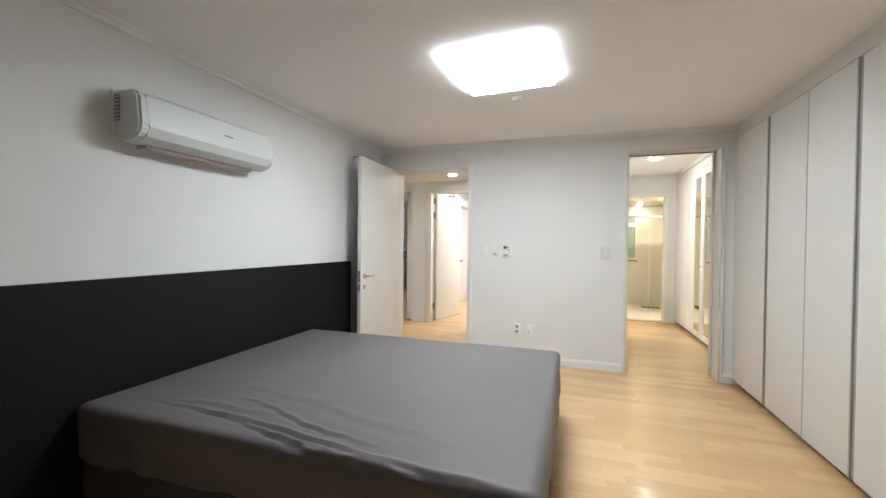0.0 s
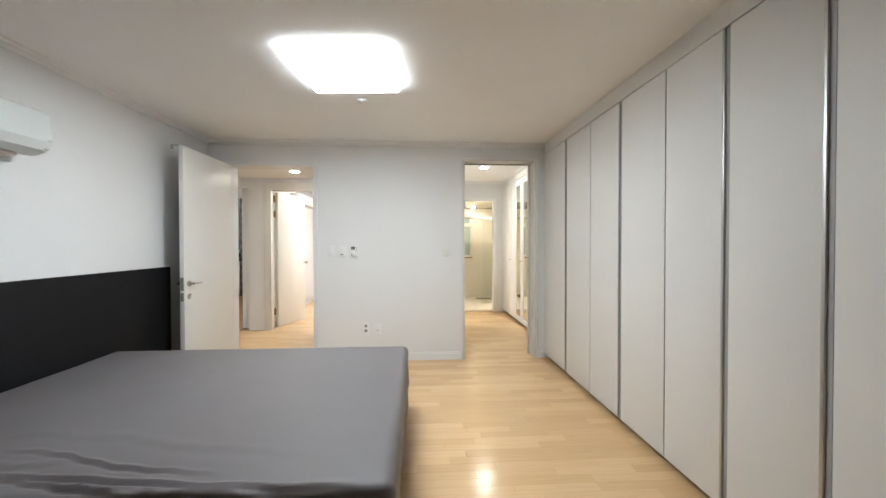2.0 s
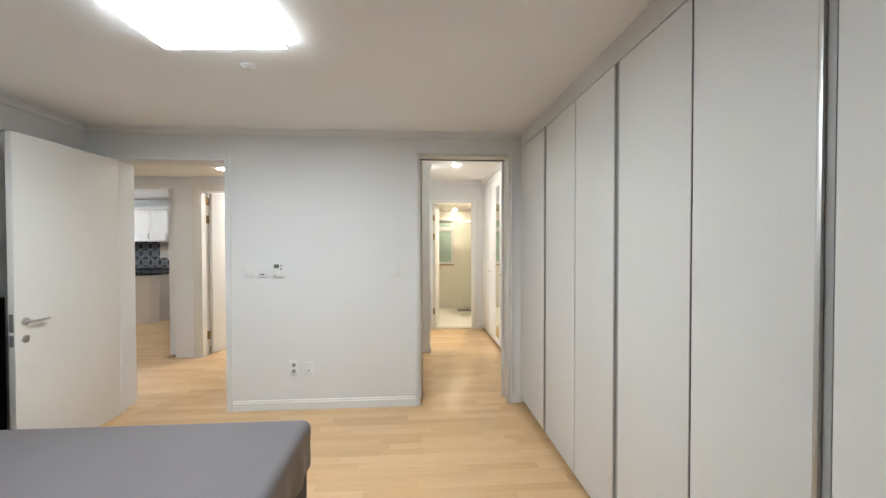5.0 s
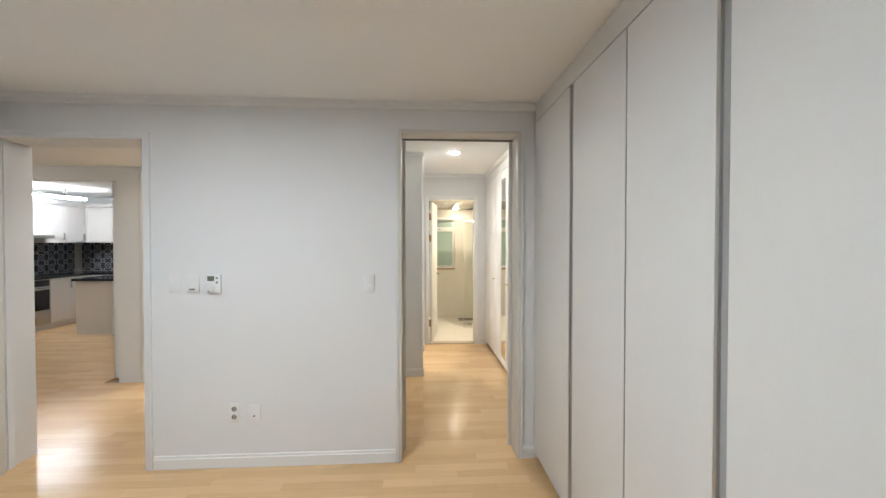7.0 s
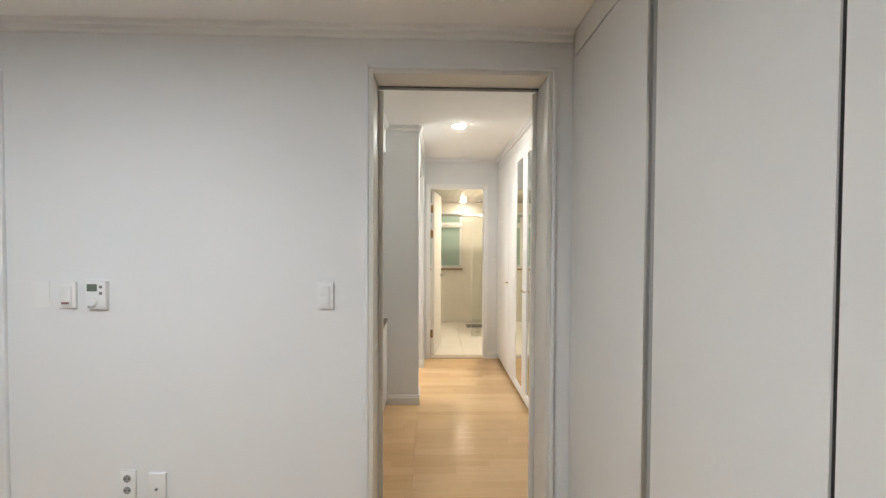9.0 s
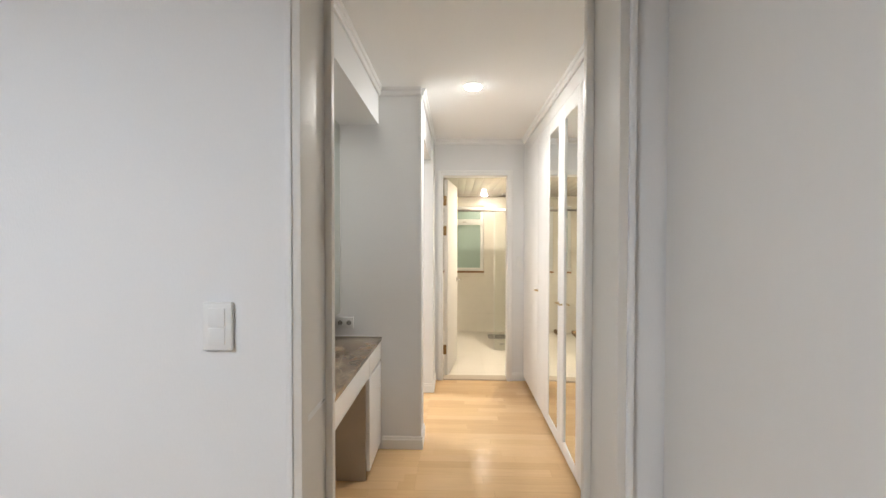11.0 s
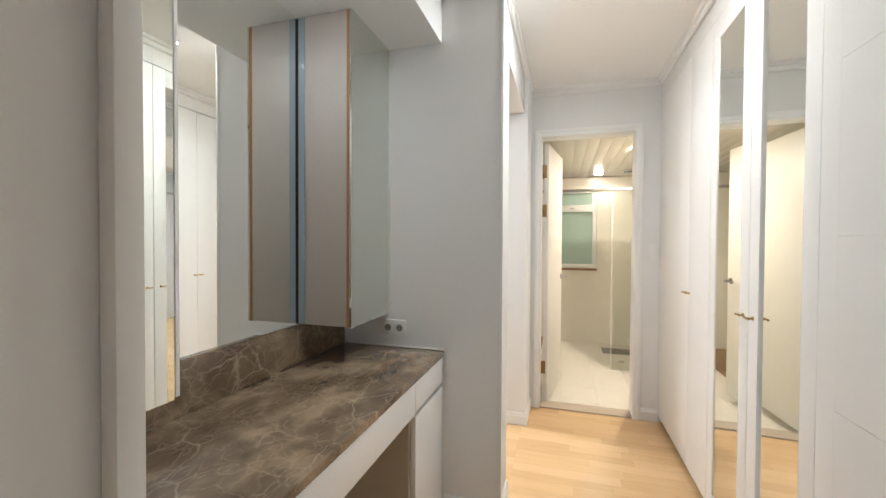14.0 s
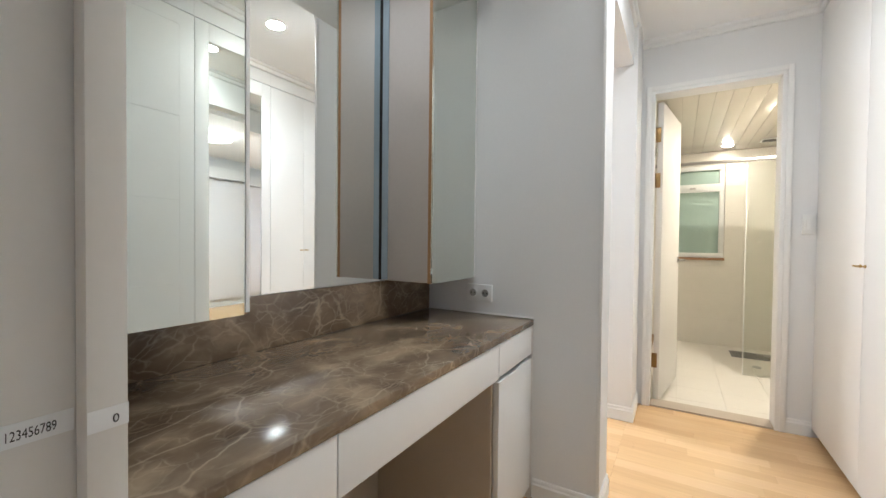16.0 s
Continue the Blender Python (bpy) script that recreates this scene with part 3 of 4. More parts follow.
for z in (0.28, 1.52, 1.83):
    hinge(bd, BD[0] + 0.001, BD[0] + 0.034, YB + 0.108, YB + 0.1165, z)

sw = plate("light_switch", "white rocker switch beside the bathroom door", "switch", 1.795, 1.852, 1.15, 1.26, y=YB)
part("rocker", B(1.808, 1.839, YB - 0.0165, YB - 0.0125, 1.175, 1.25, bev=0.002), PLASTIC, sw)

# downlights
def downlight(x, y, z, r, material, label):
    t = thing("downlight", label, "downlight", (x, y, z), "recessed downlights")
    bm = bmesh.new()
    cyl(bm, (x, y, z - 0.004), (x, y, z - 0.0005), r + 0.01, r + 0.012, 40)
    part("rim", bm, PLASTIC, t)
    bm = bmesh.new()
    bmesh.ops.create_uvsphere(bm, u_segments=32, v_segments=12, radius=1.0, matrix=Matrix.Translation((x, y, z - 0.0055)) @ Matrix.Diagonal((r, r, 0.005, 1)))
    part("lens", bm, material, t, "bright domed lens")


downlight(1.288, 7.57, HDR, 0.052, L_DOWN, "round recessed ceiling downlight, lit")
downlight(0.39, 6.785, 2.19, 0.035, L_SOFFIT, "small round downlight in the soffit, lit")

# closets along the dressing room
def closet(y0, y1, style, knobs, seam=None, lean=0.0):
    """One tall closet; lean: how far the mirror sits out of true in its frame, per metre."""
    t = thing("closet", {"plain": "tall white closet with a plain flat door", "mirror": "tall white closet with a framed mirror door",
                         "panel": "tall white closet door with grooved panels"}[style], "closet", ((XC + XWALL) / 2, (y0 + y1) / 2, 0), "dressing room closets")
    part("carcass", B(XC + 0.024, XWALL - 0.002, y0 + 0.001, y1 - 0.001, 0.06, 2.28), GAP, t, "carcass coloured near-black as the shade behind the door")
    part("plinth", B(XC + 0.06, XWALL - 0.01, y0, y1, 0.001, 0.06), TOE, t, "recessed plinth, colour darkened as if in shade")
    part("filler", B(XC + 0.003, XC + 0.02, y0 + 0.0005, y1 - 0.0005, 2.288, HDR - 0.001), CLOSET, t)
    a, b, z0, z1, s = y0 + 0.0015, y1 - 0.0015, 0.05, 2.282, 0.075
    if style == "plain":
        for u, v in ((a, seam - 0.001), (seam + 0.001, b)):
            part("door", B(XC, XC + 0.02, u, v, z0, z1, bev=0.001), CLOSET, t)
    elif style == "mirror":
        bm = bmesh.new()
        for q in ((a, a + s, z0, z1), (b - s, b, z0, z1), (a + s, b - s, z0, z0 + s), (a + s, b - s, z1 - 0.1, z1)):
            box(bm, XC, XC + 0.02, *q, bev=0.0015)
        d = part("door", bm, CLOSET, t, "white door frame round a mirror")
        bm = B(XC + 0.004, XC + 0.012, a + s - 0.001, b - s + 0.001, z0 + s - 0.001, z1 - 0.099)
        for v in bm.verts:
            v.co.x += lean * (v.co.y - (a + b) / 2)
        part("mirror", bm, MIRROR, d, "long clear mirror")
    else:
        d = part("door", B(XC + 0.006, XC + 0.02, a, b, z0, z1), CLOSET, t)
        g = 0.0002
        zs = [z0 + s, 0.85, 1.29, 1.73, z1 - s]
        for q in ((a, a + s - g, z0, z1), (b - s + g, b, z0, z1), (a + s - g, b - s + g, z0, z0 + s - g), (a + s - g, b - s + g, z1 - s + g, z1)):
            part("rail", B(XC, XC + 0.0062, *q), CLOSET, d)
        for u, v in zip(zs, zs[1:]):
            part("panel", B(XC, XC + 0.0062, a + s + g, b - s - g, u + 0.0006, v - 0.0006), CLOSET, d)
    for knob in knobs:
        bm = cyl(bmesh.new(), (XC, knob, 1.0), (XC - 0.004, knob, 1.0), 0.007, n=14)
        cyl(bm, (XC, knob, 1.0), (XC - 0.02, knob, 1.0), 0.0035, n=12)
        cyl(bm, (XC - 0.02, knob - 0.016, 1.0), (XC - 0.02, knob + 0.016, 1.0), 0.0042, n=14)
        part("knob", bm, BRASS, t, "small brass bar knob")


closet(7.95, YB, "plain", (8.245, 8.295), 8.27)
closet(7.535, 7.95, "mirror", (7.575,))
closet(7.12, 7.535, "mirror", (7.495,), lean=0.033)
closet(6.68, 7.12, "panel", (6.715,))
closet(6.25, 6.68, "panel", (6.63,))
struct("closet_end", [(XC, XWALL, YD, 6.249, 0, HDR)], CLOSET, "plain white end panel of the closets", "panel")

# dressing counter
ct = thing("dressing_counter", "built-in dressing counter, brown marble top, white drawers", "dressing table", (0.38, 6.83, 0))
part("marble_top", B(XL + 0.001, 0.675, YD + 0.002, YC - 0.002, 0.737, 0.762, bev=0.003), MARBLE, ct, "polished brown veined marble top")
part("splashback", B(XL + 0.001, XL + 0.022, YD + 0.002, YC - 0.002, 0.7625, 0.922, bev=0.002), MARBLE, ct, "brown marble splashback")
part("sealant", B(XL + 0.023, 0.674, YC - 0.008, YC - 0.001, 0.7622, 0.769, bev=0.002), TRIM, ct, "thin white sealant bead")
part("carcass", box(box(box(bmesh.new(), XL + 0.002, 0.648, YD + 0.003, YD + 0.02, 0.0, 0.735), XL + 0.002, 0.648, YC - 0.02, YC - 0.003, 0.0, 0.735),
                    XL + 0.002, 0.648, YD + 0.021, YC - 0.021, 0.6, 0.73), KWHITE, ct)
part("back_board", B(XL + 0.002, XL + 0.02, YD + 0.022, YC - 0.022, 0.0, 0.598), BEIGE, ct, "beige back board of the knee space")
for yy in (6.46, 7.215):
    part("side_board", B(XL + 0.021, 0.648, yy - 0.008, yy + 0.008, 0.001, 0.598), BEIGE, ct)
for a, b in ((YD + 0.004, 6.465), (6.469, 7.220), (7.224, YC - 0.012)):
    part("drawer_front", B(0.65, 0.67, a, b, 0.612 if (a > 6.46 and b < 7.25) else 0.617, 0.7335, bev=0.0015), CLOSET, ct)
for a, b in ((YD + 0.004, 6.465), (7.224, YC - 0.012)):
    part("door", B(0.65, 0.67, a, b, 0.05, 0.598, bev=0.0015), CLOSET, ct)
    # Near-black bar set in the grip groove for its shade.
    part("groove_shade", B(0.6485, 0.633, a, b, 0.6, 0.6155), GAP, ct)
    part("plinth", B(0.55, 0.6, a, b, 0.001, 0.05), KWHITE, ct)
part("end_strip", B(0.65, 0.672, YC - 0.0105, YC - 0.001, 0.0, 0.7335), KWHITE, ct)

mir = thing("wall_mirror", "large frameless mirror over the marble splashback", "mirror", (XL, 6.8, 0.92))
part("mirror", B(XL + 0.001, XL + 0.014, 6.1, 7.218, 0.924, 2.1885), MIRROR, mir)


def mirror_cabinet(y0, y1, face):
    t = thing("mirror_cabinet", "narrow wall cabinet with a mirrored door and wood edge", "cabinet", (0.27, (y0 + y1) / 2, 0.92), "cabinets beside the mirror")
    xa = XL + 0.015
    part("body", B(xa, 0.373, y0, y1, 0.926, 2.1885, bev=0.001), CABSIDE, t, "pale beige laminate body")
    yside = y0 if face < 0 else y1
    part("glass_strip", B(xa + 0.006, xa + 0.036, min(yside, yside + face * 0.003), max(yside, yside + face * 0.003), 0.929, 2.185), TINT, t, "blue-grey glass strip beside the mirror")
    part("dark_joint", B(xa - 0.0005, xa + 0.006, min(yside, yside + face * 0.004), max(yside, yside + face * 0.004), 0.927, 2.185), GAP, t)
    part("door_edge", B(0.3735, 0.387, y0 - 0.0005, y1 - 0.001, 0.924, 2.1885), COPPER, t, "brown wood door edge")
    part("mirror_door", B(0.3875, 0.396, y0 - 0.001, y1 - 0.012, 0.924, 2.1885), CABMIRROR, t, "mirrored door")
    part("side_strip", B(0.374, 0.397, y1 - 0.0095, y1 - 0.001, 0.929, 2.1885), TRIM, t)


mirror_cabinet(7.22, YC - 0.002, -1)
mirror_cabinet(YD + 0.003, 6.475, 1)
so = plate("power_socket", "white double power socket above the counter", "socket", 0.365, 0.485, 0.82, 0.894, y=YC)
round_socket(so, 0.395, 0.857, YC)
round_socket(so, 0.455, 0.857, YC)

# numbered paper strip across the passage jamb
tape = thing("paper_strip", "white paper strip with printed numbers on the jamb", "paper strip", (D2[0], 6.03, 0.94))
part("strip", B(D2[0] + 0.0005, D2[0] + 0.0012, 5.93, YD - 0.0225, 0.936, 0.953), PLASTIC, tape)
part("strip_end", B(D2[0] + 0.0225, D2[0] + 0.0232, YD - 0.0215, YD + 0.005, 0.936, 0.953), PLASTIC, tape)


def print_text(body, size, m, parent):
    """Flat black lettering as a mesh."""
    cu = bpy.data.curves.new("lettering", "FONT")
    cu.body, cu.size = body, size
    tmp = new("lettering", cu)
    bpy.context.view_layer.update()
    me = bpy.data.meshes.new_from_object(tmp.evaluated_get(bpy.context.evaluated_depsgraph_get()))
    bpy.data.objects.remove(tmp)
    me.transform(m)
    me.materials.clear()
    me.materials.append(GAP)
    o = new("lettering", me)
    o.parent = parent
    o.matrix_parent_inverse = parent.matrix_basis.inverted()
    return o


print_text("123456789", 0.0105, pose(D2[0] + 0.0016, 6.027, 0.9405, 90, 0, 90) @ Matrix.Diagonal((0.6, 1, 1, 1)), tape)
print_text("0", 0.0095, pose(D2[0] + 0.0236, YD - 0.006, 0.940, 90, 0, 90), tape)

# ---- bathroom ----
BX0, BX1 = 0.6, 2.5
struct("wall_bath_shell", [(BX0 - 0.1, BX0, YB + 0.12, YBB + 0.1, ZBF - 0.1, H), (BX1, BX1 + 0.1, YB + 0.12, YBB + 0.1, ZBF - 0.1, H),
                           (BX0, 0.98, YBB, YBB + 0.1, ZBF - 0.1, H), (0.98, 1.63, YBB, YBB + 0.1, ZBF - 0.1, 0.93), (0.98, 1.63, YBB, YBB + 0.1, 1.98, H), (1.63, BX1, YBB, YBB + 0.1, ZBF - 0.1, H),
                           (BX0, 0.98, YB + 0.12, YB + 0.13, ZBF - 0.1, H), (BD[1] + 0.06, BX1, YB + 0.125, YB + 0.13, ZBF - 0.1, H)], GROUT, "grouted bathroom walls under beige tiles")
bw = bpy.data.objects["wall_bath_shell"]
TW, TH = 0.6, 0.3
def tile_run(parent, axis, fixed, sgn, a0, a1, z0, z1, holes=()):
    """Wall tiles on one wall face, leaving out openings."""
    z = z0
    while z < z1 - 0.02:
        zt = min(z + TH, z1)
        a = a0
        while a < a1 - 0.02:
            at = min(a + TW, a1)
            pieces = [(a, at, z, zt)]
            for h in holes:
                nxt = []
                for p in pieces:
                    u0, u1, w0, w1 = max(p[0], h[0]), min(p[1], h[1]), max(p[2], h[2]), min(p[3], h[3])
                    if u0 >= u1 or w0 >= w1:
                        nxt.append(p)
                        continue
                    nxt += [q for q in ((p[0], u0, p[2], p[3]), (u1, p[1], p[2], p[3]), (u0, u1, p[2], w0), (u0, u1, w1, p[3])) if q[1] - q[0] > 0.01 and q[3] - q[2] > 0.01]
                pieces = nxt
            for p in pieces:
                g = 0.001
                d0, d1 = sorted((fixed, fixed + sgn * 0.005))
                args = (p[0] + g, p[1] - g, d0, d1) if axis == "y" else (d0, d1, p[0] + g, p[1] - g)
                part("tile", B(*args, p[2] + g, p[3] - g), TILE, parent)
            a = at
        z = zt


tile_run(bw, "y", YBB, -1, BX0, BX1, ZBF, ZBC, ((0.98, 1.63, 0.93, 1.98),))
tile_run(bw, "x", BX0, 1, YB + 0.13, YBB, ZBF, ZBC)
tile_run(bw, "x", BX1, -1, YB + 0.13, YBB, ZBF, ZBC)
bf = struct("floor_bath", [(BX0, BX1, YB + 0.12, YBB, ZBF - 0.1, ZBF - 0.006)], GROUT, "beige tiled bathroom floor", "floor")
fx = BX0
while fx < BX1 - 0.01:
    fy = YB + 0.125
    while fy < YBB - 0.01:
        part("tile", B(fx + 0.001, min(fx + 0.3, BX1) - 0.001, fy + 0.001, min(fy + 0.3, YBB) - 0.001, ZBF - 0.006, ZBF), FTILE, bf)
        fy += 0.3
    fx += 0.3
bm = bmesh.new()
for k in range(19):
    box(bm, BX0 + k * 0.1 + 0.0006, BX0 + k * 0.1 + 0.0994, YB + 0.12, YBB, ZBC, ZBC + 0.02, bev=0.002)
box(bm, BX0, BX1, YB + 0.12, YBB, ZBC + 0.0205, ZBC + 0.04)
solid("ceiling_bath", bm, BATHCEIL, "glossy cream slatted bathroom ceiling", "ceiling", "structure")
downlight(1.62, 11.1, ZBC, 0.045, L_BATH2, "round bathroom ceiling downlight, lit; the one near the door is added")
# This lamp is out of sight, added to brighten the bathroom.
downlight(1.93, 9.75, ZBC, 0.045, L_BATH, "round bathroom ceiling downlight, lit; the one near the door is added")
vent = thing("ceiling_vent", "flat grey bathroom ceiling vent", "vent", (1.98, 11.0, ZBC))
part("frame", B(1.88, 2.08, 10.93, 11.07, ZBC - 0.01, ZBC - 0.0005, bev=0.002), PVC, vent)
for k in range(5):
    part("slat", B(1.895, 2.065, 10.95 + k * 0.023, 10.96 + k * 0.023, ZBC - 0.014, ZBC - 0.01), GREYP, vent)
win = thing("window_1", "white bathroom window with frosted green panes", "window", (1.3, YBB, 0.93))
tagged(win, kind="structure")
wx0, wx1 = 0.985, 1.625
for q in ((wx0, wx1, 0.935, 0.985), (wx0, wx1, 1.925, 1.975), (wx0, wx1, 1.68, 1.77)):
    part("frame_rail", B(q[0], q[1], YBB - 0.02, YBB + 0.06, q[2], q[3], bev=0.004), PVC, win)
for q in ((wx0, wx0 + 0.05), (wx1 - 0.05, wx1)):
    part("frame_stile", B(q[0], q[1], YBB - 0.019, YBB + 0.059, 0.985, 1.925, bev=0.004), PVC, win)
part("pane", B(wx0 + 0.05, wx1 - 0.05, YBB + 0.01, YBB + 0.016, 0.985, 1.68), FROST, win, "frosted greenish pane")
part("pane", B(wx0 + 0.05, wx1 - 0.05, YBB + 0.01, YBB + 0.016, 1.77, 1.925), FROST, win, "frosted greenish pane")
part("latch", B(1.29, 1.35, YBB - 0.035, YBB - 0.02, 1.715, 1.733, bev=0.003), STEEL, win)
part("sill", B(wx0 - 0.01, wx1 + 0.01, YBB - 0.03, YBB - 0.006, 0.905, 0.932, bev=0.003), COPPER, win, "dark brown sill edge")
sc = thing("shower_screen", "clear glass shower screen with a steel top rail", "shower screen", (2.0, 10.3, ZBF))
part("pane", B(1.70, BX1 - 0.006, 10.297, 10.303, ZBF + 0.002, 1.81), GLASS, sc, "clear glass pane")
part("top_rail", B(BX0 + 0.006, BX1 - 0.006, 10.285, 10.315, 1.812, 1.84, bev=0.003), STEEL, sc)
part("edge_profile", B(1.694, 1.7, 10.294, 10.306, ZBF, 1.811), PVC, sc)
dr = thing("floor_drain", "long dark floor drain grille in the shower", "drain", (1.86, 11.07, ZBF))
part("tray", B(1.68, 2.04, 10.94, 11.2, ZBF + 0.0005, ZBF + 0.005), GREYP, dr)
for k in range(14):
    part("bar", B(1.69 + k * 0.025, 1.70 + k * 0.025, 10.95, 11.19, ZBF + 0.005, ZBF + 0.009), STEEL, dr)
dr2 = thing("floor_drain", "small round steel floor drain", "drain", (1.84, 10.62, ZBF))
part("cover", C((1.84, 10.62, ZBF), (1.84, 10.62, ZBF + 0.006), 0.035), STEEL, dr2)
sh = thing("shower_rail", "steel hand shower on a sliding rail", "shower", (BX0 + 0.05, 10.0, 0.8))
part("rail", C((BX0 + 0.06, 10.2, 0.75), (BX0 + 0.06, 10.2, 1.75), 0.011), STEEL, sh)
for z in (0.82, 1.45):
    part("bracket", B(BX0 + 0.005, BX0 + 0.075, 10.18, 10.22, z - 0.03, z + 0.03, bev=0.004), GREYP, sh)
tb = thing("towel_rail", "steel towel bar on the tiled wall", "towel bar", (BX0, 9.7, 1.3))
part("bar", C((BX0 + 0.06, 9.5, 1.28), (BX0 + 0.06, 9.95, 1.28), 0.009), STEEL, tb)
for y in (9.5, 9.95):
    part("post", C((BX0 + 0.005, y, 1.28), (BX0 + 0.065, y, 1.28), 0.012), STEEL, tb)

# ---- hall and the room across it ----
KX0, KY1 = -5.95, 11.79
HD = (-1.88, -1.05)
struct("wall_hall", [(-2.21, HD[0] - 0.1, HALLY, HALLY + 0.15, 0, H), (HD[0] - 0.1, HD[1] + 0.1, HALLY, HALLY + 0.15, 2.13, H), (HD[1] + 0.1, XL - 0.1, HALLY, HALLY + 0.15, 0, H),
                     (KX0, -2.21, HALLY, HALLY + 0.15, 2.1, H)], WALL, "white papered hall wall with a door")
struct("wall_hall_end", [(-0.1, 0.0, YH, HALLY, 0, H), (KX0 - 0.1, KX0, YN, KY1, 0, H + 0.1), (KX0, XW - 0.15, YN, YH, 0, H)], WALL, "white papered hall walls")
struct("ceiling_hall", [(KX0, 0.0, YH, HALLY, HALLH, HALLH + 0.1)], CEIL, "low white hall ceiling", "ceiling")
downlight(-1.36, 7.0, HALLH, 0.055, L_HALL, "round recessed hall downlight, lit")
downlight(-3.4, 7.0, HALLH, 0.055, L_HALL, "round recessed hall downlight, lit")
f4 = door_frame("door_frame", HD[0], HD[1], HALLY, HALLY + 0.15, 2.06, 0.1, JAMB, "ivory frame of the door across the hall")
d3 = thing("door_3", "open ivory flush door across the hall", "door", (HD[0], HALLY + 0.15, 0))
tagged(d3, kind="structure")
ang = Matrix.Translation((HD[0] + 0.012, HALLY + 0.155, 0)) @ Matrix.Rotation(radians(76), 4, "Z")
bm = B(0.0, 0.78, -0.038, 0.0, 0.01, 2.05, bev=0.002)
bm.transform(ang)
part("leaf", bm, JAMB, d3)
bm = cyl(cyl(bmesh.new(), (0.73, -0.038, 0.96), (0.73, -0.09, 0.96), 0.012), (0.73, -0.075, 0.96), (0.73, -0.1, 0.96), 0.024, 0.02)
bm.transform(ang)
part("door_knob", bm, STEEL, d3, "round steel door knob")
for z in (0.25, 1.72, 1.95):
    hinge(d3, HD[0] + 0.0005, HD[0] + 0.012, HALLY + 0.1, HALLY + 0.165, z)
# room across the hall
struct("wall_far_room", [(-2.21, -2.06, HALLY + 0.15, 11.0, 0, H), (-2.21, 0.5, 11.0, 11.1, 0, H), (0.488, 0.499, YB + 0.12, 11.0, 0, H), (0.488, 0.83, YB, YB + 0.119, 0, H)], WALL, "plain white walls of the room across the hall")
struct("ceiling_far_room", [(-2.21, XL - 0.1, HALLY + 0.15, 11.1, H, H + 0.1), (XL - 0.1, 0.5, YB + 0.12, 11.1, H, H + 0.1)], CEIL, "white ceiling of the room across the hall", "ceiling")
# Unseen lamp, placed to light the far room and its open door.
cl = thing("ceiling_light", "unseen round white ceiling light, lit", "ceiling light", (-0.7, 8.9, H))
part("base", C((-0.7, 8.9, H - 0.02), (-0.7, 8.9, H - 0.0005), 0.2), PLASTIC, cl)
part("shade", C((-0.7, 8.9, H - 0.07), (-0.7, 8.9, H - 0.021), 0.2, 0.24, n=40), L_ROOM, cl)
bl = thing("window_blind", "white closed blind hanging from a deep pelmet", "blind", (-2.03, 10.0, 0.08))
part("pelmet", B(-2.0595, -1.9, 9.0, 10.99, 2.04, 2.2, bev=0.004), PLASTIC, bl)
for k in range(21):
    part("slat", B(-2.045, -2.03, 9.02, 10.98, 0.12 + k * 0.091, 0.2105 + k * 0.091), CURTAIN, bl)
ac2 = thing("air_conditioner", "small white wall air conditioner in the far room", "air conditioner", (-1.2, 10.9, 1.75))
part("body", B(-1.75, -0.9, 10.82, 10.998, 1.76, 2.04, bev=0.03), ACW, ac2)
part("louvre", B(-1.7, -0.95, 10.81, 10.825, 1.78, 1.83), GREYP, ac2)

# ---- kitchen ----
struct("wall_kitchen", [(KX0, -2.21, KY1, KY1 + 0.1, 0, H), (-2.36, -2.21, HALLY + 0.15, KY1, 0, H)], WALL, "white kitchen walls")
struct("ceiling_kitchen", [(KX0 - 0.1, -2.21, HALLY + 0.15, KY1 + 0.1, H, H + 0.1)], CEIL, "white kitchen ceiling", "ceiling")


def kitchen_unit(name, x0, x1, y0, y1, z0, z1, face, doors, label):
    """A kitchen cabinet with framed doors; face: 'e' looks along +x, 's' along -y."""
    t = thing(name, label, "kitchen cabinet", ((x0 + x1) / 2, (y0 + y1) / 2, z0), "kitchen cabinets")
    part("body", B(x0, x1, y0, y1, z0, z1), KWHITE, t)
    lo, hi = (y0, y1) if face == "e" else (x0, x1)
    st = (hi - lo) / doors
    for k in range(doors):
        a, b = lo + k * st + 0.003, lo + (k + 1) * st - 0.003
        def at(d0, d1, u0, u1, w0, w1, bev=0.0):
            return B(x1 + d0, x1 + d1, u0, u1, w0, w1, bev=bev) if face == "e" else B(u0, u1, y0 - d1, y0 - d0, w0, w1, bev=bev)
        d = part("door", at(0.0005, 0.016, a, b, z0 + 0.004, z1 - 0.004), KWHITE, t)
        f = 0.055
        for q in ((a, a + f, z0 + 0.004, z1 - 0.004), (b - f, b, z0 + 0.004, z1 - 0.004), (a + f, b - f, z0 + 0.004, z0 + f), (a + f, b - f, z1 - f, z1 - 0.004)):
            part("rail", at(0.0162, 0.022, *q, bev=0.002), KWHITE, d)
        zh = (z0 + 0.12) if z0 > 1 else (z1 - 0.14)
        part("handle", at(0.022, 0.045, b - 0.05, b - 0.035, zh - 0.06, zh + 0.06, 0.004), STEEL, d, "steel bow handle")


kxf, kyf = -5.3, 11.19
for a, b, n in ((8.0, 8.86, 2), (8.862, 9.718, 2), (10.322, kyf, 2)):
    kitchen_unit("base_cabinet", KX0 + 0.002, kxf, a, b, 0.1, 0.845, "e", n, "white framed kitchen base cabinet")
for a, b, n in ((-5.29, -4.6, 1), (-4.598, -4.09, 1)):
    kitchen_unit("base_cabinet", a, b, kyf, KY1 - 0.002, 0.1, 0.845, "s", n, "white framed kitchen base cabinet")
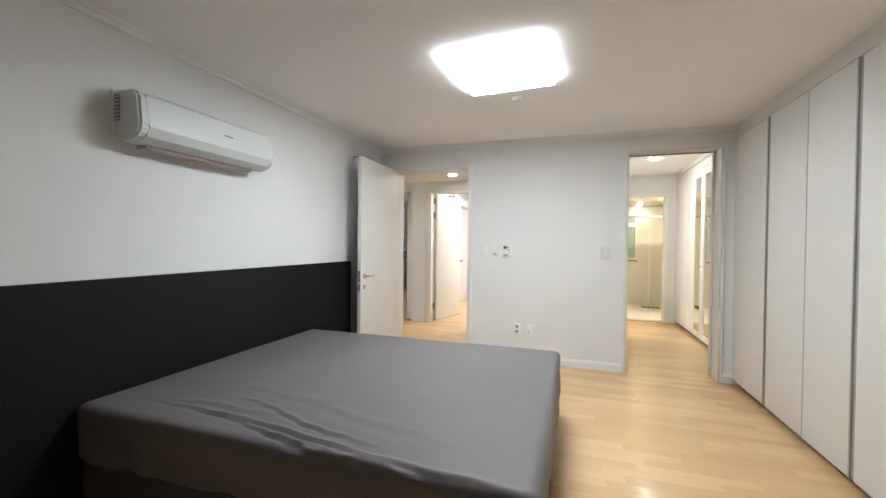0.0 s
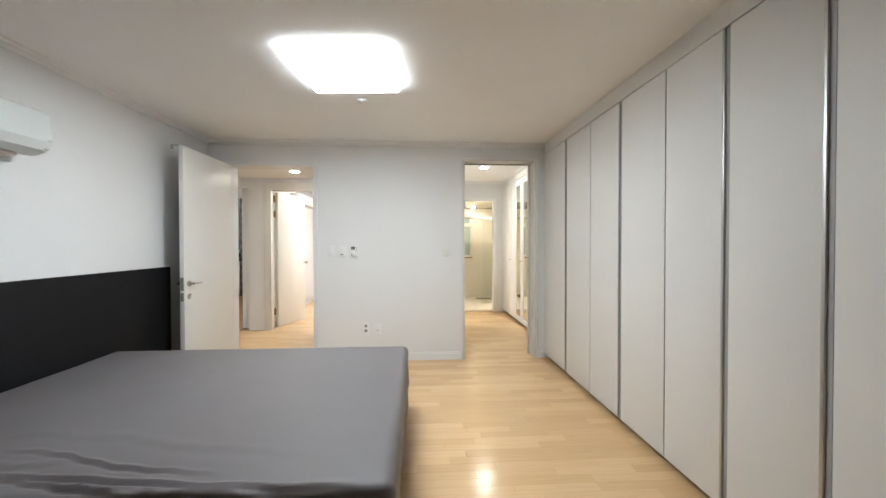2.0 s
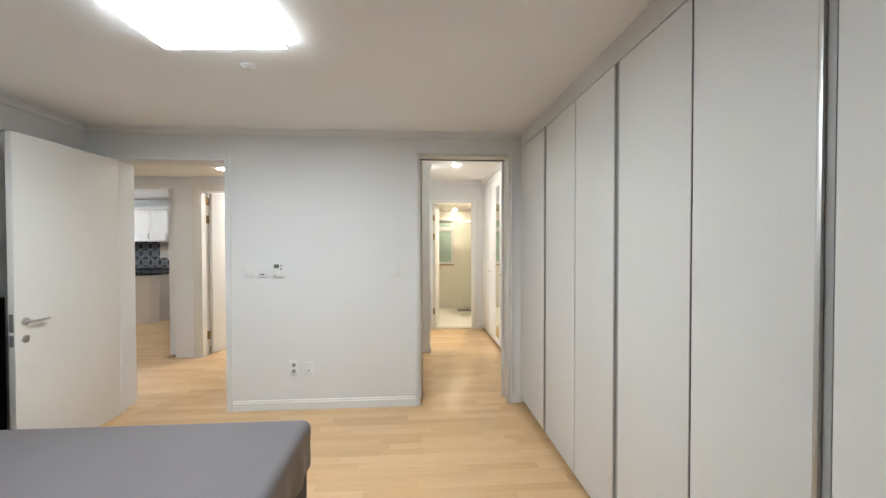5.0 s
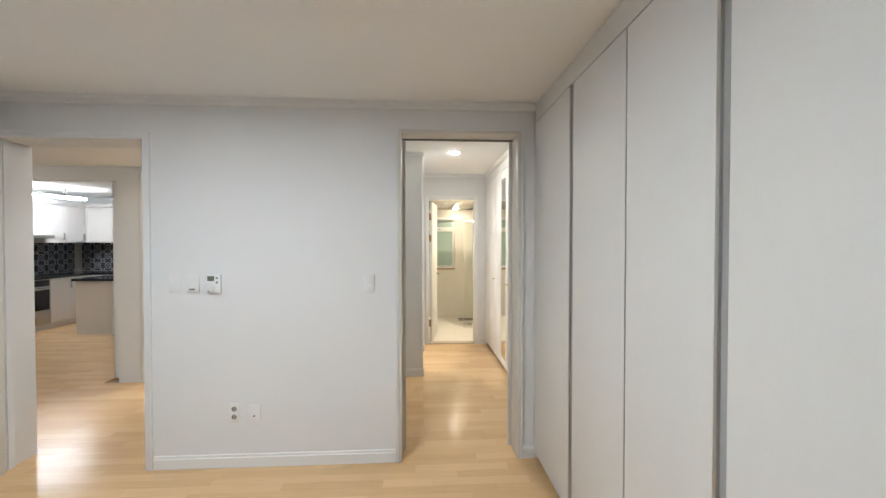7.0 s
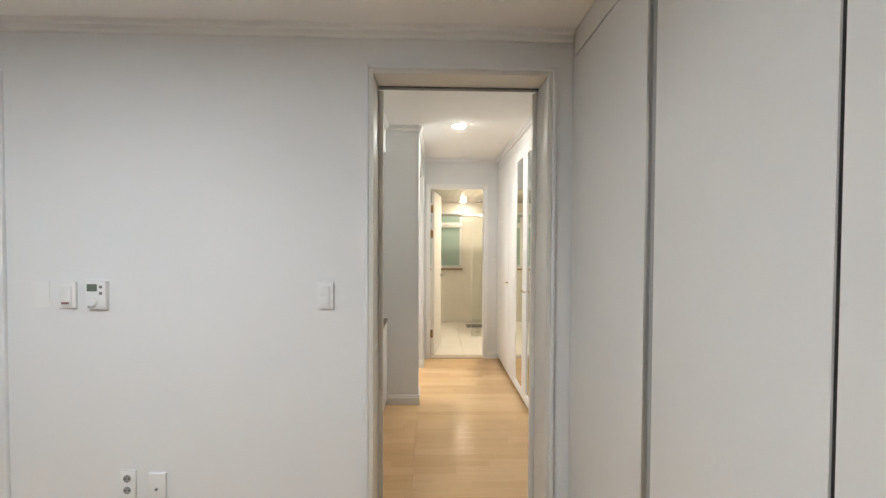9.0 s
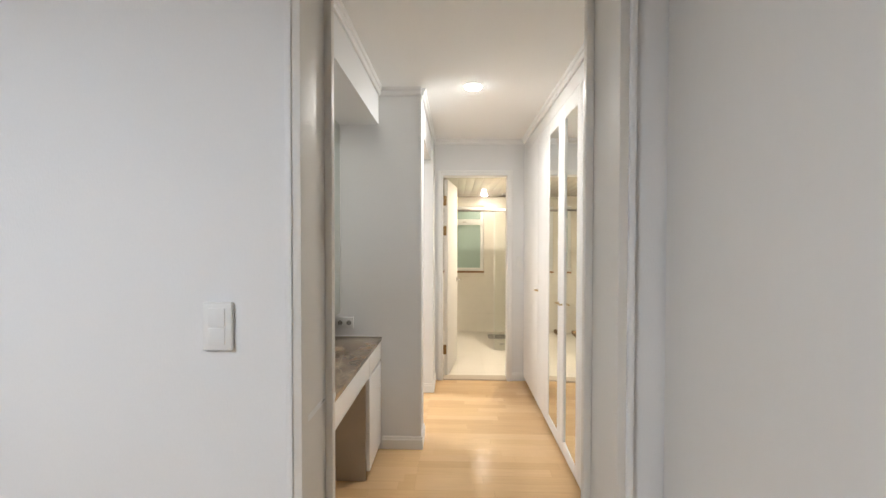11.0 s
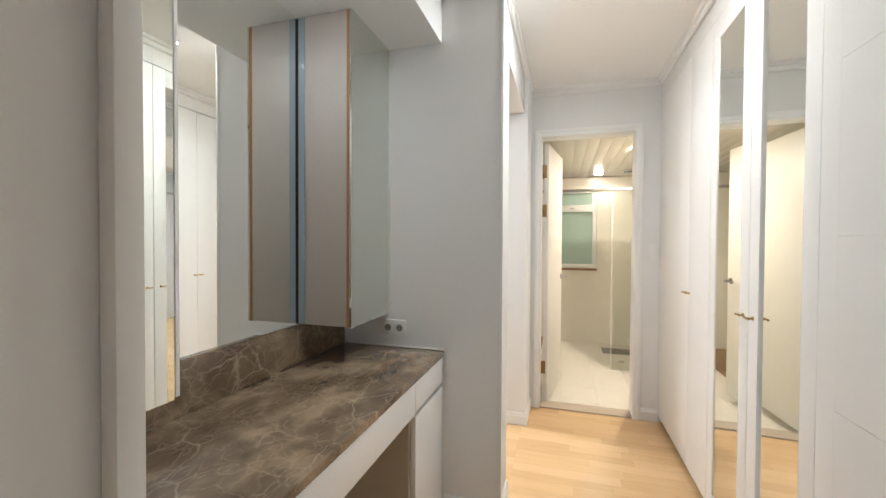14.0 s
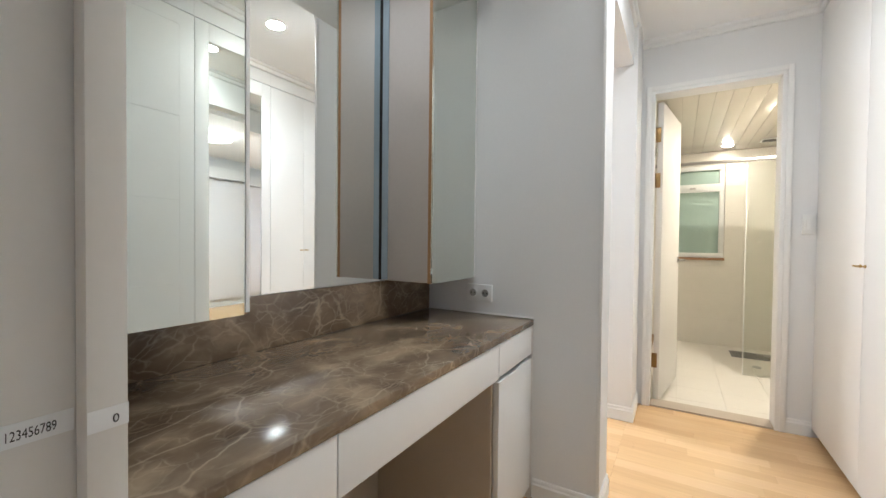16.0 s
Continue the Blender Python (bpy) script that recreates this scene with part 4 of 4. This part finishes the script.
struct("plinth_kitchen", [(KX0, kxf - 0.03, 8.0, kyf, 0.0, 0.099), (KX0, -4.09, kyf + 0.03, KY1, 0.0, 0.099)], KISLAND, "pale kitchen plinth", "plinth")
ov = thing("oven", "built-in steel and black glass oven", "oven", (-5.6, 10.02, 0.1))
part("body", B(KX0 + 0.002, kxf, 9.72, 10.32, 0.1, 0.845), STEEL, ov)
part("glass_door", B(kxf + 0.0005, kxf + 0.02, 9.735, 10.305, 0.34, 0.71, bev=0.004), BLACKG, ov, "black glass oven door")
part("control_panel", B(kxf + 0.0005, kxf + 0.02, 9.735, 10.305, 0.73, 0.83, bev=0.003), BLACKG, ov)
part("handle", C((kxf + 0.045, 9.77, 0.69), (kxf + 0.045, 10.27, 0.69), 0.012), STEEL, ov)
part("drawer", B(kxf + 0.0005, kxf + 0.018, 9.735, 10.305, 0.12, 0.32, bev=0.004), STEEL, ov)
solid("kitchen_worktop", box(box(bmesh.new(), KX0 + 0.001, kxf + 0.03, 8.0, kyf - 0.03, 0.846, 0.885, bev=0.003), KX0 + 0.001, -4.085, kyf - 0.0295, KY1 - 0.001, 0.846, 0.885, bev=0.003), KTOP, "polished black stone kitchen worktop", "worktop")
for a, b, n in ((8.0, 8.85, 2), (8.852, 9.758, 2), (10.562, 11.42, 2)):
    kitchen_unit("wall_cabinet", KX0 + 0.002, -5.6, a, b, 1.45, 2.13, "e", n, "white framed kitchen wall cabinet")
for a, b, n in ((-5.58, -4.9, 1), (-4.898, -4.18, 2)):
    kitchen_unit("wall_cabinet", a, b, 11.44, KY1 - 0.002, 1.45, 2.13, "s", n, "white framed kitchen wall cabinet")
solid("cabinet_cornice", box(box(bmesh.new(), KX0, -5.56, 8.0, 11.4, 2.135, 2.2, bev=0.006), KX0, -4.17, 11.405, KY1 - 0.001, 2.135, 2.2, bev=0.006), KWHITE, "white cornice over the kitchen cabinets", "cornice")
hood = thing("cooker_hood", "slim white and steel cooker hood", "cooker hood", (-5.7, 10.16, 1.5))
part("box", B(KX0 + 0.002, -5.6, 9.76, 10.56, 1.62, 2.13), KWHITE, hood)
part("canopy", B(KX0 + 0.002, -5.42, 9.76, 10.56, 1.54, 1.618, bev=0.006), KWHITE, hood)
part("front_trim", B(-5.42, -5.40, 9.76, 10.56, 1.53, 1.58, bev=0.004), STEEL, hood)
lb = thing("kitchen_light", "long bright tube light under the kitchen ceiling", "ceiling light", (-5.2, 10.0, H))
slant = Matrix.Translation((-5.0, 10.7, 0)) @ Matrix.Rotation(radians(-20), 4, "Z")
bm = B(-0.03, 0.03, -1.9, 0.0, 2.2, 2.24, bev=0.012)
bm.transform(slant)
part("tube", bm, L_KIT, lb)
for y in (-1.6, -0.95, -0.3):
    bm = box(B(-0.045, 0.045, y - 0.05, y + 0.05, 2.242, 2.262, bev=0.003), -0.012, 0.012, y - 0.012, y + 0.012, 2.262, H - 0.0005)
    bm.transform(slant)
    part("bracket", bm, GREYP, lb)
# patterned splashback tiles
def pattern_tile():
    """One dark square tile with a pale printed ring and corner motifs, face towards -y at the origin."""
    s = 0.1
    t = mesh("pattern_tile", B(-s + 0.001, s - 0.001, 0.0, 0.006, -s + 0.001, s - 0.001), KTILE)
    bm = bmesh.new()
    def ring(cx, cz, r0, r1, n=8):
        vs = []
        for k in range(n):
            a = 2 * math.pi * (k + 0.5) / n
            vs.append([bm.verts.new((cx + r * math.cos(a), -0.0006, cz + r * math.sin(a))) for r in (r0, r1)])
        for k in range(n):
            p, q = vs[k], vs[(k + 1) % n]
            bm.faces.new((p[0], p[1], q[1], q[0]))
    ring(0, 0, 0.052, 0.066)
    ring(0, 0, 0.012, 0.024, 4)
    for a in range(4):
        an = math.pi / 4 + a * math.pi / 2
        ring(0.09 * math.cos(an) * 1.1, 0.09 * math.sin(an) * 1.1, 0.008, 0.026, 4)
        ring(0.036 * math.cos(an), 0.036 * math.sin(an), 0.0, 0.011, 4)
    p = mesh("tile_print", bm, KPAT)
    return t, p


tm, pm = pattern_tile()
def tiles_on(parent, m):
    t = new("pattern_tile", tm)
    t.parent = parent
    t.matrix_basis = m
    p = new("tile_print", pm)
    p.parent = t


sb = struct("splashback_kitchen", [(KX0, KX0 + 0.004, 8.0, KY1, 0.886, 1.449), (KX0 + 0.005, -4.09, KY1 - 0.004, KY1, 0.886, 1.449)], GROUT, "dark patterned kitchen splashback tiles", "splashback")
for r in range(3):
    for k in range(18):
        tiles_on(sb, pose(KX0 + 0.011, 8.1 + 0.2 * k, 0.988 + 0.2 * r if r < 2 else 1.352 + 0.0, 0, 0, 90))
    for k in range(9):
        x = KX0 + 0.112 + 0.2 * k
        if r == 0 or not -4.85 < x < -4.0:
            tiles_on(sb, pose(x, KY1 - 0.011, 0.988 + 0.2 * r if r < 2 else 1.352, 0, 0, 0))
kw = thing("window_2", "small kitchen window with dusk-blue pane", "window", (-4.4, KY1, 1.05))
tagged(kw, kind="structure")
for q in ((-4.75, -4.1, 1.05, 1.09), (-4.75, -4.1, 1.39, 1.43)):
    part("frame_rail", B(q[0], q[1], KY1 - 0.05, KY1 - 0.012, q[2], q[3], bev=0.003), PVC, kw)
for q in (-4.75, -4.14):
    part("frame_stile", B(q, q + 0.04, KY1 - 0.05, KY1 - 0.012, 1.09, 1.39, bev=0.003), PVC, kw)
part("pane", B(-4.71, -4.14, KY1 - 0.03, KY1 - 0.02, 1.09, 1.39), BLUEPANE, kw, "blue evening pane")
tp = struct("wall_tiled", [(-4.03, -2.37, 11.54, KY1, 0, H)], GROUT, "full-height end wall in dark patterned tiles")
for r in range(12):
    for k in range(5):
        tiles_on(tp, pose(-3.928 + 0.2 * k, 11.534, 0.1 + 0.2 * r, 0, 0, 0))
isl = thing("kitchen_island", "pale kitchen island with a black stone top", "kitchen island", (-4.0, 10.1, 0))
bm = bmesh.new()
prism(bm, [(-4.53, 9.9), (-3.96, 9.86), (-3.86, 9.98), (-3.86, 10.5), (-4.53, 10.5)], "z", 0.0, 0.845)
part("body", bm, KISLAND, isl)
bm = bmesh.new()
prism(bm, [(-4.57, 9.86), (-3.94, 9.82), (-3.82, 9.96), (-3.82, 10.52), (-4.57, 10.52)], "z", 0.846, 0.885)
part("top", bm, KTOP, isl, "black stone top")
fau = thing("kitchen_faucet", "tall curved steel kitchen faucet", "faucet", (-4.5, 11.64, 0.885))
bm = bmesh.new()
pts = [Vector((-4.5, 11.66, 0.885 + 0.22))] + [Vector((-4.5, 11.59 + 0.07 * math.cos(a), 1.105 + 0.07 * math.sin(a))) for a in [k * math.pi / 6 for k in range(1, 7)]]
cyl(bm, (-4.5, 11.66, 0.885), (-4.5, 11.66, 1.105), 0.014)
for p, q in zip(pts, pts[1:]):
    cyl(bm, p, q, 0.011, n=12)
part("spout", bm, STEEL, fau)

# ---- floor boards ----
fl = struct("floor", [(XW, XWALL, YS, YN, -0.1, -0.012), (XW - 0.15, XWALL, YN, YH, -0.1, -0.012), (KX0, XL + 0.83, YH, KY1, -0.1, -0.012), (0.93, XWALL, YH, YB, -0.1, -0.012)], SLAB, "light beech strip floor in short boards", "floor")
PW = 0.075
board_cache = {}
rest_v, rest_f = [], []
LENS = (0.3, 0.45, 0.6, 0.6, 0.75, 0.9)


def board_geo(x0, x1, y0, y1):
    g, b, d = 0.0001, 0.0004, 0.012
    v = []
    for z, o in ((-d, g), (-b, g), (0.0, g + b)):
        v += [(x0 + o, y0 + o, z), (x1 - o, y0 + o, z), (x1 - o, y1 - o, z), (x0 + o, y1 - o, z)]
    f = [(8, 9, 10, 11)]
    for a in (0, 4):
        f += [(a + i, a + (i + 1) % 4, a + 4 + (i + 1) % 4, a + 4 + i) for i in range(4)]
    return v, f


rng = random.Random(7)
parts_made = 0
def lay(x0, x1, y0, y1, near):
    """Rows of boards along x; those inside near become pieces of their own."""
    global parts_made
    y = y0
    while y < y1 - 1e-4:
        yt = min(y + PW, y1)
        x, last = x0 - rng.random() * 0.6, x0
        while x < x1 - 1e-4:
            ln = rng.choice(LENS)
            a, b = last, min(x + ln, x1)
            x += ln
            if x1 - b < 0.06:
                b = x = x1
            if b - a < 0.06 and b < x1:
                continue
            last = b
            if near and near[0] < (a + b) / 2 < near[1] and near[2] < y < near[3] and parts_made < 300:
                key = (round(b - a, 3), round(yt - y, 3))
                if key not in board_cache:
                    v, f = board_geo(0, b - a, 0, yt - y)
                    me = bpy.data.meshes.new("board")
                    me.from_pydata(v, [], f)
                    me.materials.append(WOOD1)
                    board_cache[key] = me
                o = new("board", board_cache[key])
                o.location = (a, y, 0)
                o.parent = fl
                parts_made += 1
            else:
                v, f = board_geo(a, b, y, yt)
                k = len(rest_v)
                rest_v.extend(v)
                rest_f.extend([tuple(i + k for i in q) for q in f])
        y = yt


lay(XW, XWALL, YS, YN, (0.2, 1.7, 2.9, 5.9))
lay(D1[0], D1[1], YN, YH, None)
lay(D2[0], D2[1], YN, YD, (0, 2, 5, 7))
lay(XCOL, XWALL, YD, YB, (0.66, 1.9, 6.0, 8.9))
lay(XL, XCOL, YD, YC, (0.66, 1.0, 6.0, 8.9))
lay(KX0, -0.1, YH, HALLY, None)
lay(KX0, -2.36, HALLY, KY1, None)
lay(-2.06, -0.1, HALLY, YC + 0.2, None)
lay(-2.06, XCOL, YC + 0.2, 8.6, None)
lay(-2.06, 0.83, 8.6, YB, None)
lay(-2.06, 0.488, YB, 11.0, None)
me = bpy.data.meshes.new("floor_boards")
me.from_pydata(rest_v, [], rest_f)
me.materials.append(WOOD2)
ob = new("floor_boards", me)
ob.parent = fl
tagged(ob, "light beech boards", kind="stuff")
